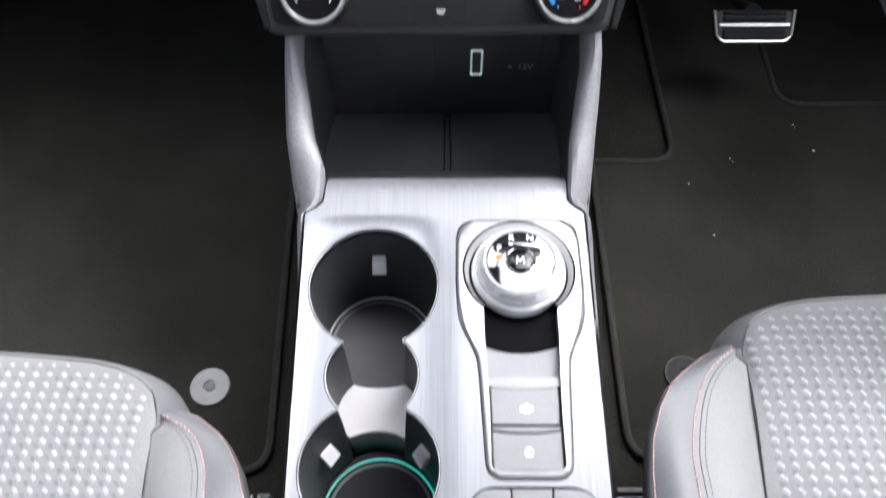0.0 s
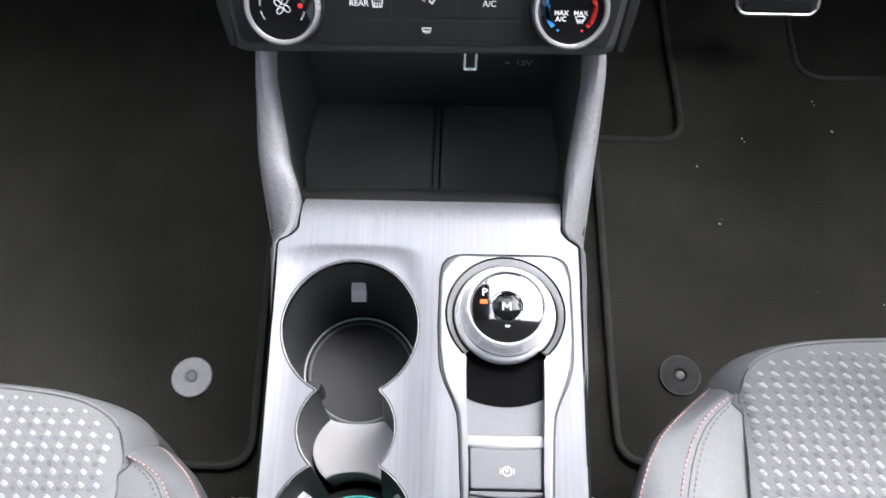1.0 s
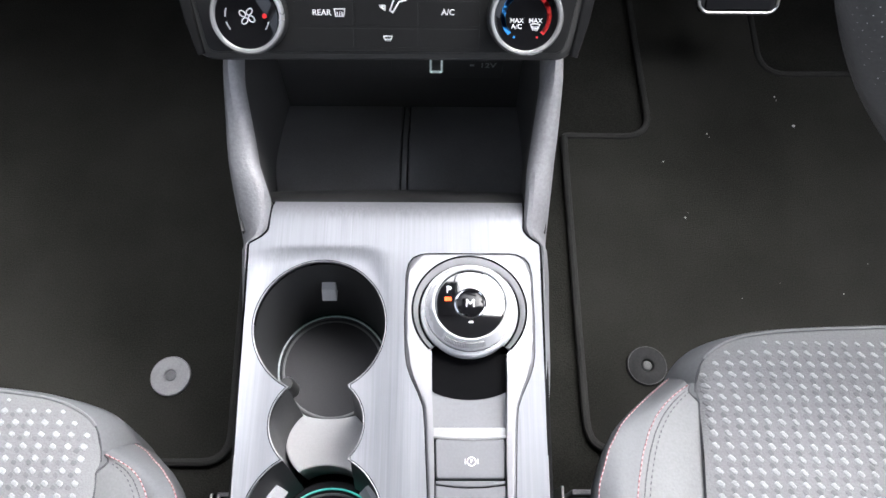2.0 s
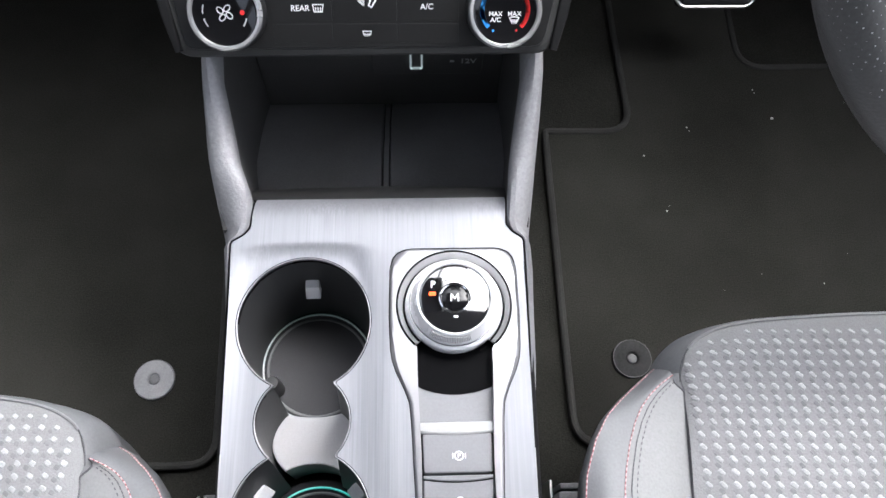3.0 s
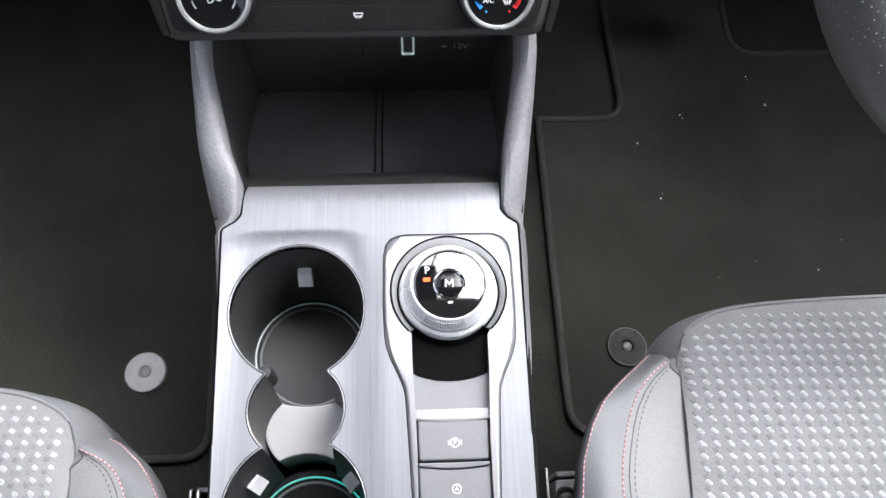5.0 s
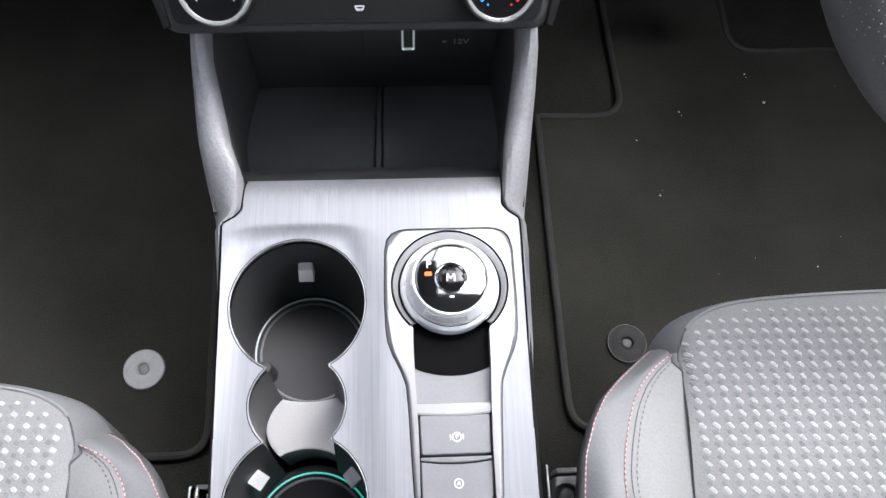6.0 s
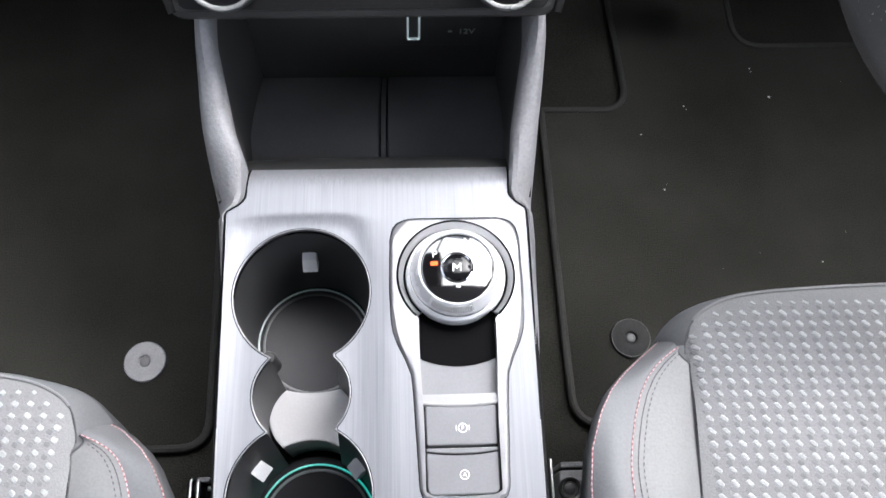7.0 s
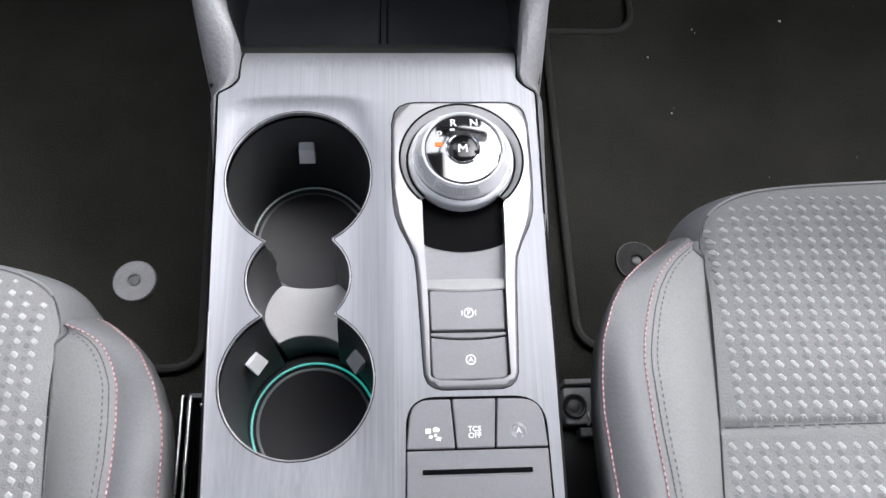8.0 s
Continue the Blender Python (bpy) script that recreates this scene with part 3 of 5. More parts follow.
    ridge = [(-0.0020, -0.010), (-0.0017, -0.0008), (0.0017, -0.0008), (0.0020, -0.010)]
    part("tray_divider", loft([[Vector((0.0040 + x, y, fall(y) + z)) for x, z in ridge] for y in np.linspace(0.327, 0.4315, 16)]), TRAY_RUBBER, con)

    def wall(x, y, z):
        return Vector((x, 0.432 - z, y))
    sock = part("socket_panel", box(-0.006, 0.075, 0.208, 0.262, 0.0, 0.0015, 0.001, 0.004, wall), TRAY_WALL, con, "black socket panel")

    def on_sock(x, y, z):
        return Vector((x, 0.4304 - z, y))
    part("usb_port", line_mark(rounded([(0.0225, 0.2165), (0.0305, 0.2165), (0.0305, 0.2415), (0.0225, 0.2415)], 0.001, 2), 0.0007, on_sock, 0.0012, True), PORT_LIT, sock, "pale lit frame of a usb port")
    lettering("lettering", "12V", 0.0075, on_sock, DIM, sock, 0.064, 0.2240)
    part("socket_mark", line_mark([(0.0515, 0.2240), (0.0535, 0.2240)], 0.0009, on_sock), DIM, sock)

    # ---- cup holder
    cup = thing("cup_holder", "double black cup holder with a thin bright rim", "cup holder")
    rings = []
    for d, z in ((0.0, 0.2480), (0.0004, 0.236), (0.0010, 0.205), (0.0018, 0.172)):
        l, r = cup_ring(d, z)
        rings.append([p - Vector((0, 0.125 * (0.248 - z), 0)) for p in l + r[::-1]])
    bm = loft(rings, True, (False, False))
    part("liner", bm, LINER, cup, "satin black inner wall")
    for name, d, up, thick, mat, words in (("rim", 0.0005, -0.0002, 0.00042, CHROME, "thin bright chrome rim"), ("rim_gap", -0.0001, -0.0002, 0.00032, WELL, "dark hairline round the rim")):
        l, r = cup_ring(d, 0.0)
        part(name, tube([Vector((p.x, p.y, plate_z(p.x, p.y) + up)) for p in l + r[::-1]], thick, 8, True), mat, cup, words)
    # front floor takes a paler rubber, standing for the light that reaches it
    for cx, cy, r, mat, words, base in ((-0.0411, 0.2170, 0.0366, LAMP_DIM, "pale faintly glowing step ring", LIT_CUP_RUBBER), (-0.0370, 0.1048, 0.0356, LAMP_TEAL, "teal glowing ring", RUBBER)):
        z = 0.1800
        part("cup_floor", revolve([(0.0, z), (r - 0.006, z), (r - 0.0042, z + 0.0008), (r - 0.0022, z + 0.0008), (r - 0.0012, z + 0.0018), (r + 0.004, z + 0.0018)], (cx, cy, 0), 56), base, cup, "dark rubber cup floor")
        part("light_ring", revolve([(r - 0.0012, z + 0.0010), (r - 0.0011, z + 0.0020), (r - 0.0006, z + 0.0025), (r + 0.0001, z + 0.0020), (r + 0.0002, z + 0.0010)], (cx, cy, 0), 72), mat, cup, words)
        part("step_ring", revolve([(r - 0.0046, z + 0.0004), (r - 0.0042, z + 0.0012), (r - 0.0034, z + 0.0013), (r - 0.0028, z + 0.0008)], (cx, cy, 0), 72), STEP_GREY, cup, "grey inner step")
    # saddle between the two cups
    ly = np.linspace(0.1475, 0.1835, 15)
    left, right = [], []
    for y in ly:
        w = 0.0262 * math.sqrt(max(0.05, 1 - ((y - 0.168) / 0.0262) ** 2))
        left.append((-0.0395 - w, y))
        right.append((-0.0395 + w, y))
    rear = [(x, 0.1475 + 0.004 * (1 - ((x + 0.0395) / 0.017) ** 2)) for x in np.linspace(left[0][0], right[0][0], 9)][1:-1]
    front = [(x, 0.1835 - 0.0035 * (1 - ((x + 0.0395) / 0.021) ** 2)) for x in np.linspace(right[-1][0], left[-1][0], 9)][1:-1]
    part("saddle", slab([Vector(p) for p in rear + right + front + left[::-1]], 0.160, 0.2005, 0.0012), GREY_RUBBER, cup, "pale grey saddle between the cups")

    part("neck_post", revolve([(0.0058, 0.170), (0.0052, 0.196), (0.0040, 0.1995), (0.0, 0.2000)], (-0.0680, 0.2025, 0), 20), LINER, cup, "black rounded post in the neck")

    def tab(cx, cy, deg, rad, z, tall=1.0):
        a = radians(deg)
        out, side = Vector((math.cos(a), math.sin(a), 0)), Vector((-math.sin(a), math.cos(a), 0))
        rings = []
        for dz, r0, hw in ((-0.009, rad + 0.006, 0.0046), (-0.0075, rad + 0.0006, 0.0046), (-0.006, rad, 0.0046), (0.004, rad + 0.0048, 0.0044), (0.0055, rad + 0.009, 0.0042)):
            c = Vector((cx, cy, z + dz * tall)) + out * r0
            rings.append([c - side * hw, c + side * hw, c + side * hw + out * 0.006, c - side * hw + out * 0.006])
        part("grip_tab", loft(rings), PALE_RUBBER, cup, "pale grey rubber grip tab")
    tab(-0.041, 0.2235, 90, 0.0285, 0.222, 0.75)
    tab(-0.038, 0.115, 146, 0.0288, 0.217)
    tab(-0.038, 0.115, 34, 0.0278, 0.217)
    return con


# ---- gear selector ----
DIAL = (0.0466, 0.2325)
LEAN = 0.012


def build_selector():
    sel = thing("gear_selector", "satin chrome rotary gear selector set into the console", "gear selector")

    def inner(y):
        best = None
        if 0.1125 < y < 0.215:
            w = 0.0195 * (1 - max(0.0, (0.1155 - y) / 0.003) ** 2 * 0.25)
            w += 0.0018 * ease(0.14, 0.2, y)
            best = (0.0462 - w, 0.0462 + w)
        t = (y - DIAL[1]) / 0.0333
        if abs(t) < 1:
            w = 0.0335 * math.sqrt(1 - t * t)
            if best is None or w > (best[1] - best[0]) / 2:
                best = (DIAL[0] - w, DIAL[0] + w)
        return best

    def z(x, y):
        xl, xr = bezel_outer(y)
        e = max(0.0, 1 - min(x - xl, xr - x) / 0.0016)
        f = max(0.0, 1 - min(y - 0.1085, 0.2682 - y) / 0.0016)
        m = max(e, f)
        return 0.2602 - 0.0018 * m * m - 0.0008 * ease(0.246, 0.266, y)
    ys = sorted(set([round(v, 5) for v in np.linspace(0.1085, 0.2682, 90)] + [round(DIAL[1] + 0.0333 * math.cos(math.pi * i / 40), 5) for i in range(41)]
                    + [0.1088, 0.1092, 0.1098, 0.1127, 0.1131, 0.1137, 0.1150, 0.2645, 0.2655, 0.2665, 0.2675, 0.268]))
    part("bezel", rows_slab(ys, bezel_outer, [inner], z, 0.010, (8, 8), (0.0465,)), CHROME, sel, "satin chrome bezel")
    # hairline shadow gap round the bezel
    gap = [(bezel_outer(y)[0], y) for y in ys] + [(bezel_outer(y)[1], y) for y in reversed(ys)]
    part("gap", tube([(x, y, 0.2577) for x, y in gap], 0.0006, 8, True), WELL, sel)
    # black well below the dial and the plain panel after it
    well = [(x, 0.2325 - math.sqrt(max(0.0, 0.0514 ** 2 - (x - 0.0462) ** 2))) for x in np.linspace(0.0232, 0.0692, 15)]
    rings = []
    for s, zz in ((0.0, 0.2534), (0.05, 0.2531), (0.35, 0.2515), (0.7, 0.2500), (1.0, 0.2495)):
        rings.append([(x, y + (0.222 - y) * s, zz) for x, y in well])
    part("well", loft(rings, False), WELL, sel, "glossy black well under the dial")
    part("blank_panel", slab([Vector((0.0250, 0.1640)), Vector((0.0676, 0.1640))] + [Vector((min(max(x, 0.0250), 0.0676), y)) for x, y in reversed(well)], 0.2470, 0.2528, 0.0003), BUTTON, sel, "plain grey panel")
    lip = [[(x, y - k * 0.0014 * (1 - ((x - 0.0461) / 0.0203) ** 2), zz) for x in np.linspace(0.0258, 0.0664, 13)]
           for y, zz, k in ((0.1660, 0.2526, 0), (0.1652, 0.2560, 0), (0.1640, 0.2568, 0), (0.1613, 0.2574, 1), (0.1604, 0.2582, 1), (0.1594, 0.2580, 1), (0.1588, 0.2560, 1))]
    part("lip", loft(lip, False), KNOB_RING, sel, "bright chrome lip")
    part("button_bed", box(0.0255, 0.0669, 0.1118, 0.1660, 0.2470, 0.2500, 0.0, 0.001), WELL, sel)
    for y0, y1, glyph in ((0.1378, 0.1588, "P"), (0.1131, 0.1362, "A")):
        b = part("button", slab(rounded([(0.0276, y0), (0.0648, y0), (0.0653, y1), (0.0271, y1)], [0.004 if y0 < 0.12 else 0.0018] * 2 + [0.0018] * 2, 4), 0.2470, 0.2575, 0.0009), BUTTON, sel, "grey satin push button")
        yc = 0.1468 if glyph == "P" else 0.1230
        mark = revolve([(0.0020, 0.2575), (0.0020, 0.2577), (0.00255, 0.2577), (0.00255, 0.2575)], (0.0468, yc, 0), 28)
        if glyph == "P":
            for x in (-0.0034, 0.0034):
                slab([Vector((0.0468 + x + u, yc + v)) for u, v in ((-0.00022, -0.0014), (0.00022, -0.0014), (0.00022, 0.0014), (-0.00022, 0.0014))], 0.2575, 0.2577, 0, flat, mark)
        part("icon", mark, WHITE, b, "white printed symbol")
        lettering("lettering", glyph, 0.0031, lambda x, y, zz: flat(x, y, 0.2575 + zz), WHITE, b, 0.0468, yc)
    # scooped lip between the two buttons, straight in front and bowed behind
    bow = [(x, 0.1352 - 0.0018 * (1 - ((x - 0.0462) / 0.0200) ** 2)) for x in np.linspace(0.0274, 0.0650, 13)]
    part("button_lip", slab([Vector(p) for p in bow] + [Vector((0.0650, 0.1366)), Vector((0.0274, 0.1366))], 0.2560, 0.2583, 0.0006), BUTTON, sel, "narrow grey lip between the buttons")
    part("lip_gap", tube([(x, y - 0.0003, 0.2576) for x, y in bow], 0.00035, 6), WELL, sel)
    # dial
    cx, cy = DIAL
    dial = part("dial", revolve([(0.0272, 0.250), (0.0282, 0.2580), (0.0281, 0.2596), (0.0274, 0.2610), (0.0262, 0.2618), (0.0256, 0.2622), (0.0254, 0.2638), (0.0247, 0.2652), (0.0226, 0.2684), (0.0221, 0.2702), (0.0217, 0.2710),
                                 (0.0211, 0.2712), (0.0206, 0.2708), (0.0203, 0.2698)], (cx, cy, 0), 96), DIAL_SILVER, sel, "satin chrome rotary knob")
    ring = []
    for i in range(81):
        a = radians(-46 + 272 * i / 80)
        ring.append([Vector((cx + r * math.cos(a), cy + r * math.sin(a), h)) for r, h in ((0.0330, 0.2560), (0.0330, 0.2596), (0.0325, 0.2601), (0.0319, 0.2588), (0.0308, 0.2566), (0.0296, 0.2556), (0.0276, 0.2554), (0.0276, 0.2540))])
    part("base_ring", loft(ring), SATIN_RING, sel, "satin metal ring round the dial")
    for r, h, wide in ((0.0332, 0.2602, 0.0006), (0.0292, 0.2562, 0.0006)):
        line = [(cx + r * math.cos(radians(a)), cy + r * math.sin(radians(a)), h) for a in range(-46, 227, 4)]
        part("ring_gap", tube(line, wide, 6), WELL, sel)
    part("groove", tube([(cx + 0.0257 * math.cos(radians(a)), cy + 0.0257 * math.sin(radians(a)), 0.2620) for a in range(0, 360, 5)], 0.00035, 6, True), DARK_CHROME, dial, "thin dark groove")
    bm = bmesh.new()
    for i in range(25):
        a = radians(-125 + 54 * i / 24)
        rad, tan = Vector((math.cos(a), math.sin(a), 0)), Vector((-math.sin(a), math.cos(a), 0))
        c = Vector((cx, cy, 0))
        ring0 = [c + rad * r + tan * (s * 0.00024) + Vector((0, 0, h)) for r, h, s in ((0.0249, 0.2651, -1), (0.0249, 0.2651, 1), (0.0226, 0.2686, 1), (0.0226, 0.2686, -1))]
        loft([ring0, [p + rad * 0.0006 + Vector((0, 0, 0.0005)) for p in ring0]], True, (False, True), bm)
    part("ribs", bm, DIAL_SILVER, dial, "fine grip ribs")
    # dark strip under the ribs puts the shade of their gaps into colour
    band = []
    for i in range(40):
        a = radians(-126.5 + 57 * i / 39)
        band.append([Vector((cx + r * math.cos(a), cy + r * math.sin(a), h)) for r, h in ((0.0250, 0.26515), (0.0225, 0.26875))])
    part("rib_band", loft(band, False), STEEL, dial, "dark band for the shaded gaps between the ribs")
    lean = (Vector((1, 0, 0)), Vector((0, 1, LEAN)).normalized(), Vector((0, -LEAN, 1)).normalized())
    dome = [(0.0206, -0.0003)] + [(r, 0.0008 * (1 - (r / 0.0205) ** 2)) for r in (0.0200, 0.019, 0.017, 0.015, 0.013, 0.011, 0.0092)]
    face = part("face", revolve(dome, (cx, cy, 0.2700), 72, lean), LACQUER, dial, "glossy black dial face")
    part("button_ring", revolve([(0.0092, 0.0004), (0.0090, 0.0012), (0.0084, 0.0015), (0.0078, 0.0011), (0.0077, 0.0002)], (cx, cy, 0.2700), 48, lean), BRIGHT, dial, "bright ring round the middle button")
    part("middle_button", revolve([(0.0080, 0.0002), (0.0070, 0.0005), (0.0035, 0.0008), (0.0, 0.0009)], (cx, cy, 0.2700), 40, lean), BUTTON_BLACK, dial, "glossy black middle button")

    def on_face(x, y, zz):
        return flat(cx + x, cy + y, 0.2709 - 0.0008 * (x * x + y * y) / 0.0205 ** 2 + LEAN * y + zz)
    for w, x, y in (("P", -0.0122, 0.0080), ("R", -0.0046, 0.0152), ("N", 0.0064, 0.0152)):
        lettering("lettering", w, 0.0060, on_face, WHITE, dial, x, y)
    part("lettering", line_mark([(-0.0021, -0.0020), (-0.0019, 0.0020), (0.0, -0.0005), (0.0019, 0.0020), (0.0021, -0.0020)], 0.00042, lambda x, y, zz: on_face(x, y, zz + 0.0002)), WHITE, dial)
    part("marker", slab(rounded([(-0.0146, 0.0014), (-0.0106, 0.0014), (-0.0106, 0.0037), (-0.0146, 0.0037)], 0.0005, 2), 0.0, 0.0004, 0, on_face), LAMP_RED, dial, "small lit orange-red indicator")
    for x, y in ((-0.0052, 0.0112), (0.0003, -0.0112)):
        part("marker", slab([Vector(p) for p in ((x - 0.0013, y - 0.0006), (x + 0.0013, y - 0.0006), (x + 0.0013, y + 0.0006), (x - 0.0013, y + 0.0006))], 0.0, 0.0003, 0, on_face), WHITE, dial, "small white marker")


# ---- switch panel behind the selector ----
def build_switches():
    sw = thing("switch_panel", "grey switch panel with three buttons in the console", "switch panel")
    out = rounded([(0.0122, -0.02), (0.0834, -0.02), (0.0818, 0.1048), (0.0148, 0.1052)], [0.012, 0.012, 0.016, 0.014], 8)
    part("surround", slab(out, 0.2520, 0.2584, 0.0), WELL, sw, "black shadow gap")
    top = rounded([(0.0146, 0.0806), (0.0374, 0.0806), (0.0358, 0.1036), (0.0170, 0.1036)], [0.001, 0.001, 0.001, 0.013], 7)
    mid = rounded([(0.0382, 0.0806), (0.0559, 0.0806), (0.0575, 0.1036), (0.0366, 0.1036)], 0.001, 3)
    right = rounded([(0.0567, 0.0806), (0.0812, 0.0806), (0.0795, 0.1030), (0.0583, 0.1036)], [0.001, 0.001, 0.015, 0.001], 7)
    Z = 0.2594

    def on(x, y, z):
        return flat(x, y, Z + z)
    for o, kind in ((top, "screen"), (mid, "tcs"), (right, "stop")):
        b = part("button", slab(o, 0.2525, Z, 0.0007), BUTTON, sw, "grey satin push button")
        if kind == "tcs":
            lettering("lettering", "TCS", 0.0036, on, WHITE, b, 0.0468, 0.0893)
            lettering("lettering", "OFF", 0.0036, on, WHITE, b, 0.0468, 0.0863)
        elif kind == "stop":
            m = line_mark(arc(0.0677, 0.0880, 0.0031, -60, 240, 18), 0.00045, on)
            part("icon", m, WHITE, b, "white printed symbol")
            lettering("lettering", "A", 0.0040, on, WHITE, b, 0.0677, 0.0880)
        else:
            m = slab([Vector(p) for p in ((0.0236, 0.0878), (0.0262, 0.0878), (0.0262, 0.0900), (0.0236, 0.0900))], 0, 0.0003, 0, on)
            slab(rounded([(0.0272, 0.0884), (0.0300, 0.0884), (0.0306, 0.0896), (0.0288, 0.0908), (0.0272, 0.0902)], 0.0006, 2), 0, 0.0003, 0, on, m)
            slab(rounded([(0.0250, 0.0858), (0.0266, 0.0852), (0.0272, 0.0866), (0.0256, 0.0872)], 0.0005, 2), 0, 0.0003, 0, on, m)
            slab(rounded([(0.0276, 0.0862), (0.0288, 0.0860), (0.0290, 0.0874), (0.0278, 0.0876)], 0.0004, 2), 0, 0.0003, 0, on, m)
            line_mark([(0.0286, 0.0850), (0.0304, 0.0846)], 0.0004, on, bm=m)
            line_mark([(0.0292, 0.0858), (0.0308, 0.0855)], 0.0004, on, bm=m)
            part("icon", m, WHITE, b, "white printed symbol")
    low = rounded([(0.0136, -0.018), (0.0818, -0.018), (0.0812, 0.0798), (0.0146, 0.0798)], [0.010, 0.010, 0.001, 0.001], 6)
    pan = part("panel", slab(low, 0.2525, Z, 0.0007), BUTTON, sw, "plain grey satin panel")
    part("slot", box(0.0218, 0.0732, 0.0689, 0.0713, Z - 0.001, Z + 0.0002, 0.0, 0.0004), WELL, pan, "narrow black slot")
    part("slot_edge", tube([(0.0218, 0.0686, Z + 0.0001), (0.0732, 0.0686, Z + 0.0001)], 0.0003, 6), CHROME, pan)


# ---- climate panel ----
def build_climate():
    cl = thing("climate_panel", "black climate control panel with two chrome-ringed knobs", "climate panel")
    A = Vector((0, 0.361, 0.343))
    U, V, N = Vector((1, 0, 0)), Vector((0, 1, 1)).normalized(), Vector((0, -1, 1)).normalized()

    def on(x, y, z):
        return A + U * x + V * y + N * z
    body = rounded([(-0.1050, -0.0135), (0.1020, -0.0125), (0.1165, 0.0420), (0.1165, 0.085), (-0.1165, 0.085), (-0.1165, 0.0420)], [0.010, 0.010, 0.01, 0.01, 0.01, 0.01], 5)
    part("body", slab(body, -0.060, -0.0006, 0.004, on), BLACK, cl, "black grained panel body")
    for s in (-1, 1):
        edge = [(s * 0.1045, -0.0105), (s * 0.1095, 0.008), (s * 0.1150, 0.040), (s * 0.1150, 0.084)]
        inner = [(s * 0.1005, -0.0095), (s * 0.1035, 0.008), (s * 0.1085, 0.040), (s * 0.1085, 0.084)]
        part("wing", slab([Vector(p) for p in edge + inner[::-1]], -0.004, 0.0016, 0.0012, on), SIDE_BLACK, cl, "matt black side wing")
    fascia = rounded([(-0.0985, -0.0085), (0.0965, -0.0080), (0.1065, 0.040), (0.1065, 0.080), (-0.1065, 0.080), (-0.1065, 0.040)], 0.006, 5)
    part("fascia", slab(fascia, -0.001, 0.0010, 0.0006, on), FASCIA, cl, "satin black fascia")
    F = 0.0010

    def face(x, y, z):
        return on(x, y, z + F)
    for x0, x1, y0, y1 in ((-0.050, -0.0185, -0.0055, 0.0045), (-0.0175, 0.0165, -0.0055, 0.0045), (0.0175, 0.050, -0.0055, 0.0045),
                           (-0.050, -0.0185, 0.0060, 0.0190), (-0.0175, 0.0165, 0.0060, 0.0330), (0.0175, 0.050, 0.0060, 0.0190),
                           (-0.050, -0.0185, 0.0200, 0.0330), (0.0175, 0.050, 0.0200, 0.0330)):
        part("key", box(x0, x1, y0, y1, F, F + 0.0002, 0.0001, 0.0006, on), FASCIA, cl, "satin black key")
    K = F + 0.0002

    def key(x, y, z):
        return on(x, y, z + K)
    lettering("lettering", "REAR", 0.0043, key, WHITE, cl, -0.0352, 0.0126)
    lettering("lettering", "A/C", 0.0043, key, WHITE, cl, 0.0328, 0.0132)

    def window_icon(x, y, w, h):
        return line_mark([(x - w / 2, y + h / 2), (x + w / 2, y + h / 2), (x + w * 0.38, y - h / 2), (x - w * 0.38, y - h / 2)], 0.0003, key, closed=True)
    bm = window_icon(-0.0256, 0.0127, 0.0056, 0.0038)
    for k in (-1, 0, 1):
        line_mark([(-0.0256 + k * 0.0013, 0.0108), (-0.0256 + k * 0.0013, 0.0130)], 0.00028, key, bm=bm)
    part("icon", bm, WHITE, cl, "white printed symbol")
    for x, y, w, h in ((0.0002, -0.0003, 0.0046, 0.0018), (-0.0089, 0.0262, 0.0060, 0.0040)):
        bm = window_icon(x, y, w, h)
        for k in (-1, 0, 1):
            line_mark([(x + k * w * 0.24, y - h * 0.95), (x + k * w * 0.24, y - h * 0.15)], 0.00022, key, bm=bm)
        part("icon", bm, WHITE, cl, "white printed symbol")
    bm = line_mark(arc(-0.0364, 0.0257, 0.0024, 120, 420, 18), 0.0004, key)
    line_mark([(-0.0364, 0.0262), (-0.0364, 0.0288)], 0.0004, key, bm=bm)
    part("icon", bm, WHITE, cl, "white printed symbol")
    # seated figure outline for the air vents
    bm = line_mark([(0.0115, 0.0300), (0.0130, 0.0300), (0.0122, 0.0225), (0.0105, 0.0195), (0.0065, 0.0185), (0.0030, 0.0130), (0.0015, 0.0140), (0.0040, 0.0205),
                    (0.0090, 0.0220), (0.0098, 0.0240)], 0.00042, key)
    line_mark([(-0.0040, 0.0165), (-0.0012, 0.0142), (-0.0012, 0.0165), (-0.0040, 0.0165)], 0.0005, key, bm=bm)
    line_mark([(0.0040, 0.0262), (0.0075, 0.0250), (0.0060, 0.0270)], 0.0005, key, bm=bm)
    part("icon", bm, WHITE, cl, "white printed symbol")
    part("icon", line_mark(rounded([(0.0290, 0.0262), (0.0362, 0.0262), (0.0350, 0.0300), (0.0305, 0.0300)], 0.001, 3), 0.0004, key, closed=True), WHITE, cl, "white printed symbol")

    for x, y, kind in ((-0.0735, 0.0112, "fan"), (0.0742, 0.0115, "heat")):
        c = on(x, y, F)
        fr = (U, V, N)
        kn = part("knob", revolve([(0.0205, 0.0), (0.0203, 0.004), (0.0196, 0.0085), (0.0190, 0.0100), (0.0184, 0.0102)], c, 64, fr), SATIN_BLACK, cl, "round black control knob")
        part("ring", revolve([(0.0197, 0.0080), (0.0196, 0.0100), (0.0186, 0.0114), (0.0174, 0.0112), (0.0169, 0.0100), (0.0168, 0.0085)], c, 72, fr), KNOB_RING, kn, "satin chrome ring")
        part("knob_face", revolve([(0.0169, 0.0090), (0.0160, 0.0086), (0.0, 0.0086)], c, 48, fr), GLOSS, kn, "glossy black knob face")

